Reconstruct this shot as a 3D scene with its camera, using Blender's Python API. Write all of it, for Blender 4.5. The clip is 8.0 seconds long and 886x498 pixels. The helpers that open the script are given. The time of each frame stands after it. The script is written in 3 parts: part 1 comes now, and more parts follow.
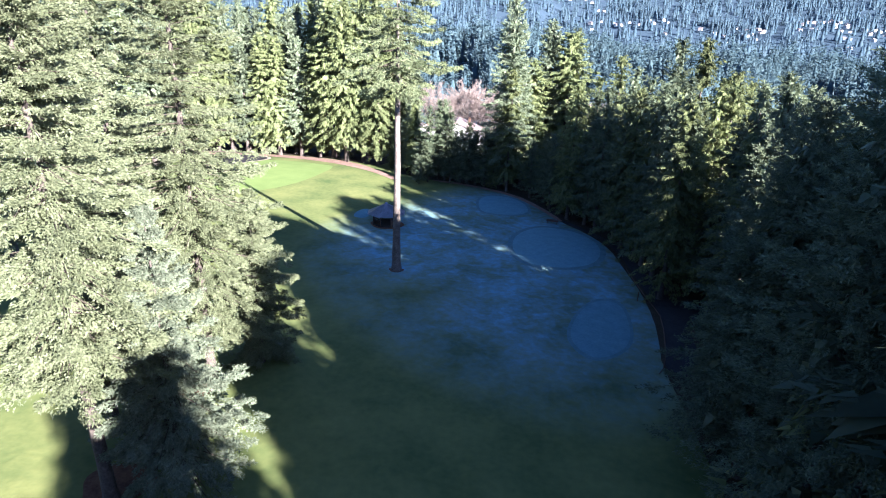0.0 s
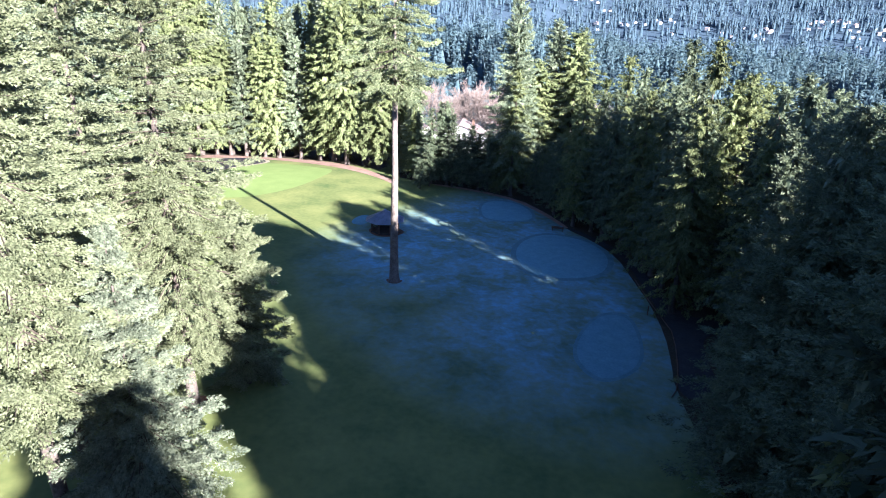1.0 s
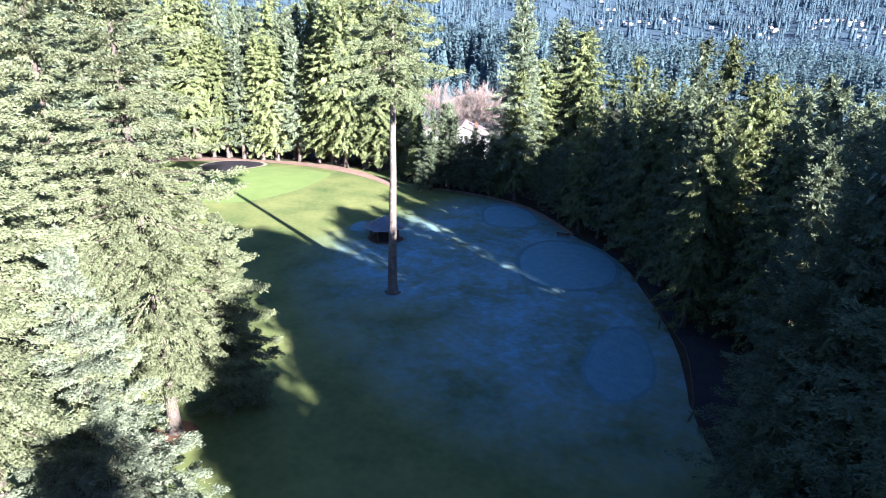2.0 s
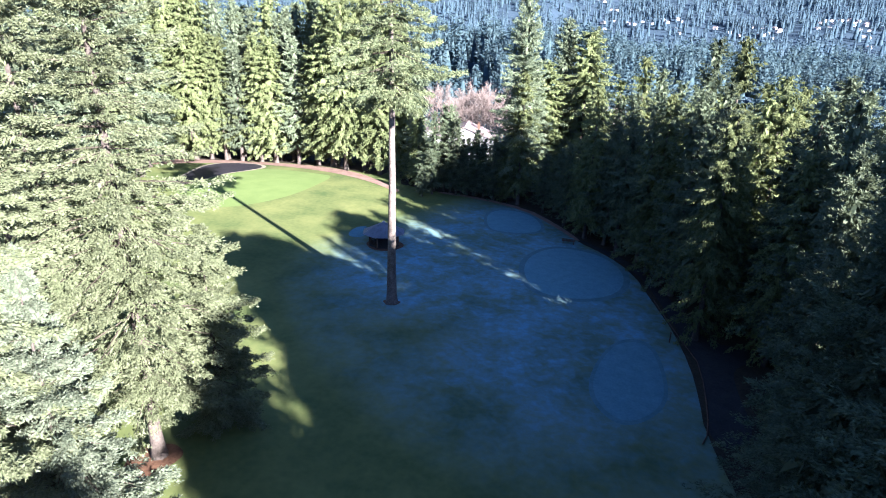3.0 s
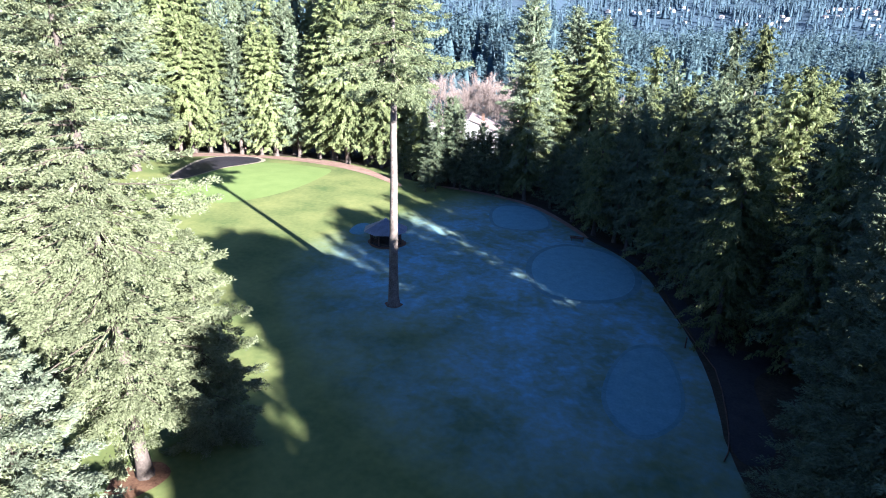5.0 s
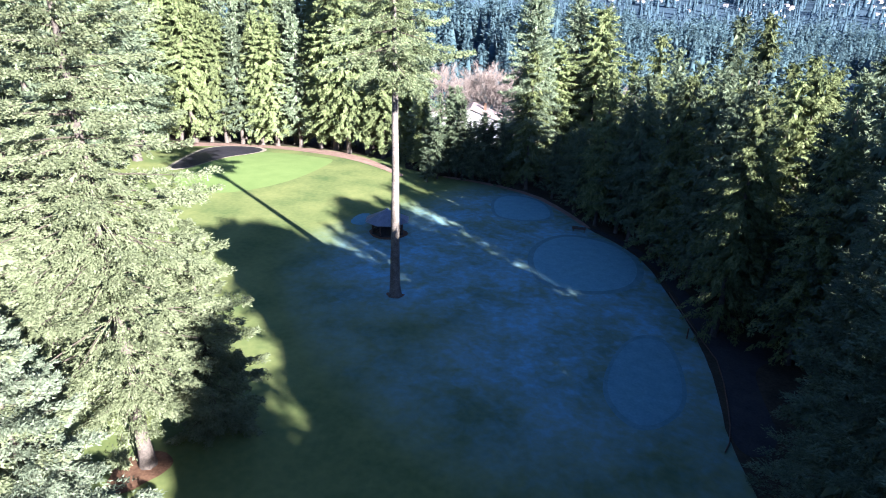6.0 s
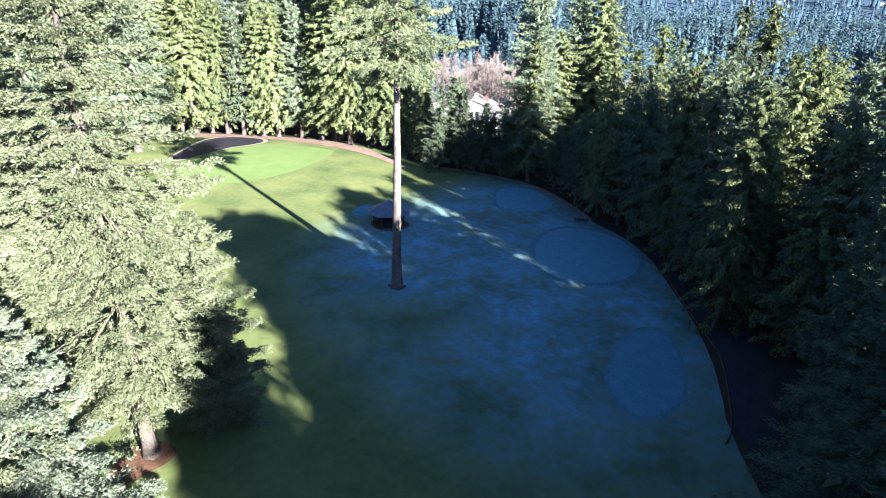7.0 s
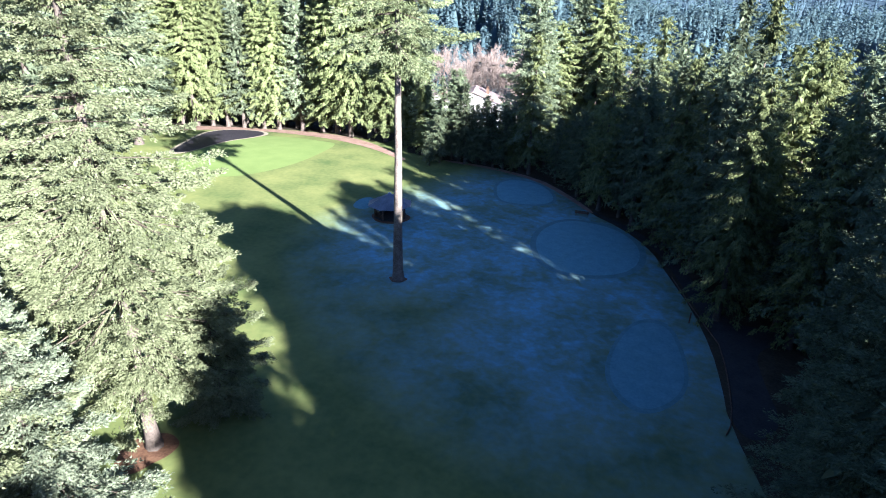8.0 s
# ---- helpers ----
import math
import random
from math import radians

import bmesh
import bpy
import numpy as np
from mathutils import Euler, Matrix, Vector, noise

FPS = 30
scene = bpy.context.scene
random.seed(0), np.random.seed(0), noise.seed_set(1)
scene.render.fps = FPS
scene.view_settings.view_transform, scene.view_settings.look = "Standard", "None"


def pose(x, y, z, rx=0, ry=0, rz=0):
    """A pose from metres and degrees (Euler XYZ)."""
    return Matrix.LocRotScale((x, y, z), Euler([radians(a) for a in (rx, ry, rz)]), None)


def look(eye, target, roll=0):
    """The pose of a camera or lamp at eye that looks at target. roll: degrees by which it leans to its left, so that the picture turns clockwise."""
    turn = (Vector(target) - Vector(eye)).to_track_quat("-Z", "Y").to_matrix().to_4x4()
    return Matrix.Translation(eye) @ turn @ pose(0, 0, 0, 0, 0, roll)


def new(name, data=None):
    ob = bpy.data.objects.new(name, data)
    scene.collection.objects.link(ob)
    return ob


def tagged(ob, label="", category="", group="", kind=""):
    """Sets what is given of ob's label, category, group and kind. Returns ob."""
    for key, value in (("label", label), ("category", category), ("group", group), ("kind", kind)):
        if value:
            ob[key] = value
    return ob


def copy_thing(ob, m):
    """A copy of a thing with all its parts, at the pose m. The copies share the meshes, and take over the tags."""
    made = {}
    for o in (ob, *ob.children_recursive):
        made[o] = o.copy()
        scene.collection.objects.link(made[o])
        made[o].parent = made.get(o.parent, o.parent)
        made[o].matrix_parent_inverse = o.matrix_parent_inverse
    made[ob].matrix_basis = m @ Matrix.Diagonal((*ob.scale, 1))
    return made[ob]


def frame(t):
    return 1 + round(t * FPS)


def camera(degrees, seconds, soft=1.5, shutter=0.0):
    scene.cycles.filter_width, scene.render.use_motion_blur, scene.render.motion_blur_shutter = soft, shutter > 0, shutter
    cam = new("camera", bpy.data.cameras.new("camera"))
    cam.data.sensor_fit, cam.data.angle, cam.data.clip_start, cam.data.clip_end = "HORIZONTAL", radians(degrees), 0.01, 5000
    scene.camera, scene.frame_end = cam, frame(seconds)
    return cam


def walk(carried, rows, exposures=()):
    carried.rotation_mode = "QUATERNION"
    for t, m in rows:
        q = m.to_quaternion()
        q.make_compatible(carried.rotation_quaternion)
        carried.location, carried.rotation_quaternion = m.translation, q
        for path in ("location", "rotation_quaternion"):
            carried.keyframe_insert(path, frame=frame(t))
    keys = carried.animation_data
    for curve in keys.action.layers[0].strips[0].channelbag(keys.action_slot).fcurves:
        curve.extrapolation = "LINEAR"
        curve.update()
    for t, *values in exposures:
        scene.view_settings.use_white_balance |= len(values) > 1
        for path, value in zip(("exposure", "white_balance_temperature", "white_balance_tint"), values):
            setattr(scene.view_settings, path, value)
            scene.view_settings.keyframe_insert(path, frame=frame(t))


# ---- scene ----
import functools
cam = camera(73.1, 8.0, soft=1.0)
PATH = [
    (0, (0.779, -13.432, 30.041), (0.614, -11.568, 29.335), 1.6),
    (0.5, (1.025, -11.334, 30.025), (0.848, -9.472, 29.318), 1.5),
    (1, (1.054, -9.636, 29.989), (0.872, -7.773, 29.283), 1.5),
    (1.5, (1.008, -7.732, 29.97), (0.821, -5.87, 29.262), 1.4),
    (3, (0.751, -3.088, 29.858), (0.551, -1.228, 29.151), 1.4),
    (3.5, (0.604, -1.734, 29.801), (0.401, 0.126, 29.095), 1.4),
    (4, (0.483, -0.79, 29.818), (0.277, 1.068, 29.107), 1.4),
    (4.5, (0.371, -0.185, 29.776), (0.162, 1.668, 29.053), 1.3),
    (6, (0.254, 0.244, 29.714), (0.042, 2.079, 28.947), 1.3),
    (6.5, (0.249, 0.293, 29.729), (0.035, 2.12, 28.945), 1.3),
    (7, (0.185, 0.282, 29.695), (-0.029, 2.106, 28.901), 1.3),
    (7.5, (0.187, 0.245, 29.692), (-0.027, 2.063, 28.887), 1.3),
    (8, (0.129, 0.218, 29.695), (-0.085, 2.032, 28.88), 1.3),
]
walk(cam, [(t, look(eye, target, roll)) for t, eye, target, roll in PATH], [(0, 3.41, 5290, 18), (4, 3.36, 5270, 16), (8, 3.34, 5230, 12)])

# ---- sun, sky, exposure ----
SUN_ELEVATION, SUN_AZIMUTH = radians(20.3), radians(-45)  # azimuth from +x, towards the sun
TO_SUN = Vector((math.cos(SUN_ELEVATION) * math.cos(SUN_AZIMUTH), math.cos(SUN_ELEVATION) * math.sin(SUN_AZIMUTH), math.sin(SUN_ELEVATION)))
world = bpy.data.worlds.new("winter_sky")
scene.world = world
world.use_nodes = True
sky = world.node_tree.nodes.new("ShaderNodeTexSky")
sky.sky_type, sky.sun_disc = "NISHITA", False
sky.air_density, sky.dust_density, sky.ozone_density = 0.42, 0.2, 3.0
sky.sun_elevation = SUN_ELEVATION
sky.sun_rotation = math.atan2(TO_SUN.x, TO_SUN.y)
background = world.node_tree.nodes["Background"]
background.inputs["Strength"].default_value = 0.05
world.node_tree.links.new(sky.outputs["Color"], background.inputs["Color"])
sun = new("sun", bpy.data.lights.new("sun", "SUN"))
sun.data.energy, sun.data.angle, sun.data.color = 5.0, radians(0.6), (1.0, 0.885, 0.735)
sun.matrix_world = look(TO_SUN * 100, (0, 0, 0))


# ---- materials ----
def surface(name, dark, light, size=1.0, fine=12.0, rough=0.8, bump=0.15, spread=0.5, island=False, thin=0.0, gloss=0.15):
    """A two-scale material: blotches of a given size in metres, finer grain over them, and relief."""
    m = bpy.data.materials.new(name)
    m.use_nodes = True
    n, l = m.node_tree.nodes, m.node_tree.links
    b = n["Principled BSDF"]
    b.inputs["Roughness"].default_value = rough
    b.inputs["Specular IOR Level"].default_value = gloss
    geo = n.new("ShaderNodeNewGeometry")
    big, small = n.new("ShaderNodeTexNoise"), n.new("ShaderNodeTexNoise")
    big.inputs["Scale"].default_value, small.inputs["Scale"].default_value = 1 / size, fine
    big.inputs["Detail"].default_value = small.inputs["Detail"].default_value = 3
    l.new(geo.outputs["Position"], big.inputs["Vector"]), l.new(geo.outputs["Position"], small.inputs["Vector"])
    add = n.new("ShaderNodeMix")
    add.inputs["Factor"].default_value = spread
    l.new(big.outputs["Fac"], add.inputs["A"])
    l.new(geo.outputs["Random Per Island"] if island else small.outputs["Fac"], add.inputs["B"])
    ramp = n.new("ShaderNodeValToRGB")
    ramp.color_ramp.elements[0].position, ramp.color_ramp.elements[1].position = (0.15, 0.85) if island else (0.3, 0.7)
    ramp.color_ramp.elements[0].color, ramp.color_ramp.elements[1].color = (*dark, 1), (*light, 1)
    l.new(add.outputs["Result"], ramp.inputs["Fac"])
    l.new(ramp.outputs["Color"], b.inputs["Base Color"])
    if bump:
        relief = n.new("ShaderNodeBump")
        relief.inputs["Strength"].default_value, relief.inputs["Distance"].default_value = bump, 0.1
        l.new(small.outputs["Fac"], relief.inputs["Height"])
        l.new(relief.outputs["Normal"], b.inputs["Normal"])
    if thin:
        leaf, mix = n.new("ShaderNodeBsdfTranslucent"), n.new("ShaderNodeMixShader")
        mix.inputs["Fac"].default_value = thin
        l.new(ramp.outputs["Color"], leaf.inputs["Color"])
        l.new(b.outputs["BSDF"], mix.inputs[1]), l.new(leaf.outputs["BSDF"], mix.inputs[2])
        l.new(mix.outputs["Shader"], n["Material Output"].inputs["Surface"])
    return m


def varied(m, amount=0.35):
    """Lets each tree of a kind be a little lighter or darker than the next."""
    n, l = m.node_tree.nodes, m.node_tree.links
    info, span, hsv = n.new("ShaderNodeObjectInfo"), n.new("ShaderNodeMapRange"), n.new("ShaderNodeHueSaturation")
    span.inputs["To Min"].default_value, span.inputs["To Max"].default_value = 1 - amount, 1 + amount
    l.new(info.outputs["Random"], span.inputs["Value"]), l.new(span.outputs["Result"], hsv.inputs["Value"])
    ramp = n["Color Ramp"]
    for link in list(ramp.outputs["Color"].links):
        l.new(hsv.outputs["Color"], link.to_socket)
    l.new(ramp.outputs["Color"], hsv.inputs["Color"])
    return m


# Woods get darker needle colours, sunlit trees paler copies: light put into colour.
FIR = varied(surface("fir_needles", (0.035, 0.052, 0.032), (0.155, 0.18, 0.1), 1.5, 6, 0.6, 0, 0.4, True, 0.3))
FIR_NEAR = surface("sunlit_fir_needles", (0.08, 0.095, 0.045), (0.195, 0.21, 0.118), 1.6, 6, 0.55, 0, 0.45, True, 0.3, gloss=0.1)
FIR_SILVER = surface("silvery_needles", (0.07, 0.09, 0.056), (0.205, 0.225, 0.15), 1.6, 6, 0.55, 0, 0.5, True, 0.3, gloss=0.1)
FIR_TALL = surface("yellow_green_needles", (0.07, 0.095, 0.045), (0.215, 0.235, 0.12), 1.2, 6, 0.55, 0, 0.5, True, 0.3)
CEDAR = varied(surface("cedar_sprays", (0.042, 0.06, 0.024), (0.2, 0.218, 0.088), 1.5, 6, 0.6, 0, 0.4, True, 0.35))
CEDAR_LIT = varied(surface("sunlit_cedar_sprays", (0.11, 0.135, 0.055), (0.195, 0.218, 0.094), 1.5, 6, 0.6, 0, 0.3, True, 0.35), 0.22)
FIR_LIT = varied(surface("sunlit_grey_green_needles", (0.08, 0.105, 0.062), (0.2, 0.23, 0.14), 1.5, 6, 0.6, 0, 0.4, True, 0.3), 0.2)
# Distant trees: the blue of the haze is mixed into their base colours.
HAZE_FIR = surface("haze_blue_conifers", (0.045, 0.082, 0.1), (0.106, 0.146, 0.148), 6, 0.5, 0.8, 0, 0.2, True, 0.4, gloss=0.0)
HAZE_HILL = surface("haze_blue_hillside_conifers", (0.045, 0.078, 0.108), (0.09, 0.124, 0.14), 10, 0.2, 0.8, 0, 0.2, True, 0.4, gloss=0.0)
BARK = surface("fir_bark", (0.04, 0.032, 0.026), (0.13, 0.105, 0.085), 0.5, 9, 0.9, 0.6)
PALE_BARK = surface("pale_bark", (0.055, 0.043, 0.036), (0.19, 0.16, 0.135), 0.6, 7, 0.85, 0.5)
GREY_BARK = surface("grey_bark", (0.038, 0.03, 0.025), (0.115, 0.094, 0.078), 0.4, 7, 0.85, 0.6)
LIMB_BARK = surface("limb_bark", (0.03, 0.024, 0.018), (0.085, 0.07, 0.052), 0.6, 7, 0.85, 0.3)
TWIG = surface("bare_twigs", (0.13, 0.1, 0.085), (0.23, 0.185, 0.16), 3, 2, 0.9, 0, 0.6, True)
GREEN = surface("putting_green", (0.1, 0.14, 0.04), (0.135, 0.178, 0.054), 3, 6, 0.9, 0.05, 0.4)
MULCH = surface("bark_mulch", (0.14, 0.085, 0.062), (0.27, 0.18, 0.14), 1.5, 5, 0.95, 0.5)
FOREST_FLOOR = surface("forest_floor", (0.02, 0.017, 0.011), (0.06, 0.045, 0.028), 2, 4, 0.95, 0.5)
SAND = surface("pale_sand", (0.2, 0.17, 0.12), (0.3, 0.26, 0.19), 1.0, 5, 0.95, 0.2)
BLACK_SHEET = surface("dark_bunker_liner", (0.013, 0.012, 0.016), (0.034, 0.03, 0.036), 2, 4, 0.6, 0.3)
LITTER = surface("needle_litter", (0.06, 0.03, 0.018), (0.14, 0.078, 0.045), 0.9, 5, 0.95, 0.5)
DIRT = surface("dirt_track", (0.02, 0.019, 0.02), (0.045, 0.042, 0.04), 1.5, 5, 0.95, 0.4)
# Far floor, blued with the same painted haze.
HAZE_FLOOR = surface("haze_blue_woodland_floor", (0.03, 0.048, 0.066), (0.05, 0.07, 0.09), 20, 0.3, 0.9, 0.3, 0.5, gloss=0.0)
# Dark shingles, base raised and blued to stand for the sky they reflect.
SHINGLE = surface("sky_tinted_shingles", (0.17, 0.18, 0.22), (0.32, 0.33, 0.38), 0.7, 14, 0.3, 0.25)
DARK_WOOD = surface("dark_stained_wood", (0.05, 0.03, 0.022), (0.13, 0.08, 0.055), 0.4, 18, 0.7, 0.4)
WHITE_WALL = surface("pale_siding", (0.24, 0.225, 0.22), (0.36, 0.345, 0.335), 2, 3, 0.7, 0.1)
ROOF = surface("roof_shingles", (0.16, 0.12, 0.11), (0.28, 0.22, 0.2), 1, 5, 0.85, 0.3)
GLASS = surface("dark_window_glass", (0.02, 0.025, 0.03), (0.04, 0.05, 0.06), 1, 1, 0.08, 0, gloss=0.5)
PAINT = surface("white_painted_metal", (0.65, 0.65, 0.6), (0.8, 0.8, 0.76), 0.5, 10, 0.4, 0)
FLAG = surface("pale_flag_cloth", (0.6, 0.55, 0.3), (0.75, 0.7, 0.45), 0.2, 20, 0.8, 0)


def turf():
    """Winter turf: yellow-green blotches, mown texture, and a crust of frost over the middle of the fairway, tinted
    with the blue of the shade.
    """
    m = surface("shade_tinted_frosted_turf", (0.057, 0.083, 0.025), (0.15, 0.16, 0.053), 7, 1.6, 0.9, 0.25, 0.3)
    n, l = m.node_tree.nodes, m.node_tree.links
    geo = n["Geometry"]
    place, ball, wide, fine, frost = n.new("ShaderNodeMapping"), n.new("ShaderNodeTexGradient"), n.new("ShaderNodeTexNoise"), n.new("ShaderNodeTexNoise"), n.new("ShaderNodeMix")
    ball.gradient_type = "SPHERICAL"
    place.vector_type = "TEXTURE"
    place.inputs["Location"].default_value = (-2, 74, 0)
    place.inputs["Rotation"].default_value = (0, 0, radians(22))
    place.inputs["Scale"].default_value = (32, 57, 60)
    l.new(geo.outputs["Position"], place.inputs["Vector"]), l.new(place.outputs["Vector"], ball.inputs["Vector"])
    wide.inputs["Scale"].default_value, wide.inputs["Detail"].default_value = 0.14, 5
    fine.inputs["Scale"].default_value, fine.inputs["Detail"].default_value, fine.inputs["Distortion"].default_value = 0.6, 9, 0.5
    l.new(geo.outputs["Position"], wide.inputs["Vector"]), l.new(geo.outputs["Position"], fine.inputs["Vector"])

    def sum3(op, a, b):
        q = n.new("ShaderNodeMath")
        q.operation = op
        for k, v in enumerate((a, b)):
            if isinstance(v, float):
                q.inputs[k].default_value = v
            else:
                l.new(v, q.inputs[k])
        return q.outputs["Value"]

    rough = sum3("ADD", sum3("MULTIPLY", wide.outputs["Fac"], 1.6), sum3("MULTIPLY", fine.outputs["Fac"], 1.7))
    edge, span = n.new("ShaderNodeMapRange"), n.new("ShaderNodeMapRange")
    edge.inputs["From Min"].default_value, edge.inputs["From Max"].default_value = 0.12, 0.5
    span.inputs["From Min"].default_value, span.inputs["From Max"].default_value = 1.25, 2.1
    span.inputs["To Min"].default_value, span.inputs["To Max"].default_value = 0.22, 1.0
    l.new(ball.outputs["Fac"], edge.inputs["Value"]), l.new(rough, span.inputs["Value"])
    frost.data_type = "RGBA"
    # frost colour, with the blue of the shaded fairway mixed in
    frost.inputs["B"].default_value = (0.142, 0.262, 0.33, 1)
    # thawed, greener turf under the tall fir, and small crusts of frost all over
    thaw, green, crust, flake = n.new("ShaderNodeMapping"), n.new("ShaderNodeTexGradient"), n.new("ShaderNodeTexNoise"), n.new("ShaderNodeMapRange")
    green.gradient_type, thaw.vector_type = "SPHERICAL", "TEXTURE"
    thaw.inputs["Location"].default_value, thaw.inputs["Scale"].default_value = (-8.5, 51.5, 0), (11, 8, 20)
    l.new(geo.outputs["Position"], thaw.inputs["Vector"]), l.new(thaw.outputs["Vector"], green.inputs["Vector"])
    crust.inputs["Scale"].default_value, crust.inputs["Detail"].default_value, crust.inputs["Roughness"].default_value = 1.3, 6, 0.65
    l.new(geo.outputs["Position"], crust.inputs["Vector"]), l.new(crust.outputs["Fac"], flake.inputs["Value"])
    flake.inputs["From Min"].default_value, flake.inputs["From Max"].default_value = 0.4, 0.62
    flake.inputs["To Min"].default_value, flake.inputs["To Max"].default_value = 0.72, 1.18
    # the frost and its blue tint end along the edge of the cast shadow
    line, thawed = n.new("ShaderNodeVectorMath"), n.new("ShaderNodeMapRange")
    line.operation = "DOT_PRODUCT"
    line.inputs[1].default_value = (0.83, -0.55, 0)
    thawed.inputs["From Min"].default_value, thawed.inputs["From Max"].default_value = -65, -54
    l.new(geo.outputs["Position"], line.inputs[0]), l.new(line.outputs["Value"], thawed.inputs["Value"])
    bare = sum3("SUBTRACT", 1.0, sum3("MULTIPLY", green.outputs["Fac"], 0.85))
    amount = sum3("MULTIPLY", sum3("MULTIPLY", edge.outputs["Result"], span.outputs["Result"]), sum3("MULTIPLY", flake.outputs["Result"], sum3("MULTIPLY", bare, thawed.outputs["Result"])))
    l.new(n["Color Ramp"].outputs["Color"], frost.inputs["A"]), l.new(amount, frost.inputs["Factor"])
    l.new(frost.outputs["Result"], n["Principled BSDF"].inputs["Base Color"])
    return m


LAWN = turf()
# Collars and greens carry the same mix: frost plus the tint of the shade.
DARK_COLLAR = surface("dark_collar_turf", (0.075, 0.14, 0.15), (0.12, 0.2, 0.215), 1.2, 4, 0.9, 0.2, 0.5)
COLLAR = surface("collar_turf", (0.075, 0.135, 0.14), (0.12, 0.195, 0.21), 1.2, 4, 0.9, 0.2, 0.5)
THIN_FROST = surface("thinly_frosted_green", (0.085, 0.165, 0.19), (0.135, 0.235, 0.26), 1.2, 4, 0.9, 0.05, 0.5)
FROSTED_GREEN = surface("frosted_putting_green", (0.1, 0.19, 0.215), (0.15, 0.26, 0.29), 1.2, 4, 0.9, 0.05, 0.5)


# ---- mesh tools ----
def quick_mesh(name, co, faces):
    """A mesh from arrays: co (n, 3) and faces (m, 3 or 4)."""
    me = bpy.data.meshes.new(name)
    co, faces = np.asarray(co, np.float32), np.asarray(faces, np.int32)
    k = faces.shape[1]
    me.vertices.add(len(co))
    me.vertices.foreach_set("co", co.ravel())
    me.loops.add(faces.size)
    me.loops.foreach_set("vertex_index", faces.ravel())
    me.polygons.add(len(faces))
    me.polygons.foreach_set("loop_start", np.arange(0, faces.size, k, dtype=np.int32))
    me.polygons.foreach_set("loop_total", np.full(len(faces), k, np.int32))
    me.update(calc_edges=True)
    return me


def part(name, data, material, parent=None, label="", smooth=False):
    """Links a mesh or bmesh as one object under its thing."""
    if isinstance(data, bmesh.types.BMesh):
        me = bpy.data.meshes.new(name)
        data.to_mesh(me)
        data.free()
        data = me
    if material and not data.materials:
        data.materials.append(material)
    if smooth:
        data.polygons.foreach_set("use_smooth", np.ones(len(data.polygons), bool))
    ob = new(name, data)
    ob.parent = parent
    return tagged(ob, label)


def smooth01(a, b, v):
    s = np.clip((np.asarray(v, float) - a) / (b - a), 0, 1)
    return s * s * (3 - 2 * s)


def ground_z(x, y):
    """The lie of the land: a nearly level fairway, a wooded valley past it, a bluff and far hills."""
    x, y = np.asarray(x, float), np.asarray(y, float)
    r = np.hypot(x, y)
    side = 16 * smooth01(70, 150, x) * smooth01(15, 60, y)
    az = np.arctan2(x, y)
    near = -0.027 * np.clip(x, -120, 120) - 0.0076 * np.clip(y, -150, 150) - 0.4
    fall = smooth01(112, 200, y + 0.15 * np.abs(x)) * 9 + smooth01(190, 330, r) * 40
    bluff = smooth01(430, 600, r + 35 * np.sin(az * 9) + 20 * np.sin(az * 23 + 1)) * 46
    hills = smooth01(900, 3000, r) * 260 * (1 + 0.12 * np.sin(az * 5 + 2)) + smooth01(600, 900, r) * (9 * np.sin(x / 140 + y / 400) * np.sin(y / 170) + 5 * np.sin(x / 61 - y / 90))
    return near - side - fall + bluff + hills


def tube(path, radii, sides=8):
    """Points and faces of a tapering tube along a path."""
    path, co = np.asarray(path, float), []
    for i, (p, r) in enumerate(zip(path, radii)):
        d = path[min(i + 1, len(path) - 1)] - path[max(i - 1, 0)]
        d /= np.linalg.norm(d) + 1e-9
        u = np.cross(d, (0.31, 0.9, 0.12) if abs(d[2]) > 0.7 else (0, 0, 1))
        u /= np.linalg.norm(u)
        v = np.cross(d, u)
        a = np.arange(sides) * 2 * math.pi / sides
        co.append(p + r * (np.cos(a)[:, None] * u + np.sin(a)[:, None] * v))
    faces = [(i * sides + j, i * sides + (j + 1) % sides, (i + 1) * sides + (j + 1) % sides, (i + 1) * sides + j) for i in range(len(path) - 1) for j in range(sides)]
    return np.concatenate(co), np.array(faces)


def joined(pieces):
    co, faces, n = [], [], 0
    for c, f in pieces:
        co.append(c), faces.append(np.asarray(f) + n)
        n += len(c)
    return np.concatenate(co), np.concatenate(faces)


def patch(name, outline, material, lift, label, category, kind="structure", rounds=3):
    """A patch of ground with a rounded outline, following the lie of the land."""
    pts = [Vector(p) for p in outline]
    for _ in range(rounds):
        pts = [q for a, b in zip(pts, pts[1:] + pts[:1]) for q in (a * 0.75 + b * 0.25, a * 0.25 + b * 0.75)]
    bm = bmesh.new()
    bm.faces.new([bm.verts.new((p.x, p.y, 0)) for p in pts])
    for k, line in ((0, gx), (1, gy)):
        for q in line:
            if min(p[k] for p in pts) < q < max(p[k] for p in pts):
                bmesh.ops.bisect_plane(bm, geom=bm.verts[:] + bm.edges[:] + bm.faces[:], plane_co=(q, q, 0), plane_no=(1 - k, k, 0))
    bmesh.ops.triangulate(bm, faces=bm.faces[:])
    for v in bm.verts:
        v.co.z = float(ground_z(v.co.x, v.co.y)) + lift
    return tagged(part(name, bm, material), label, category, "", kind)


# ---- ground ----
def axis(limit, step, growth):
    v, out = 0.0, [0.0]
    while v < limit:
        step = step if v < 140 else step * growth
        v += step
        out.append(v)
    return np.array([-q for q in out[:0:-1]] + out)


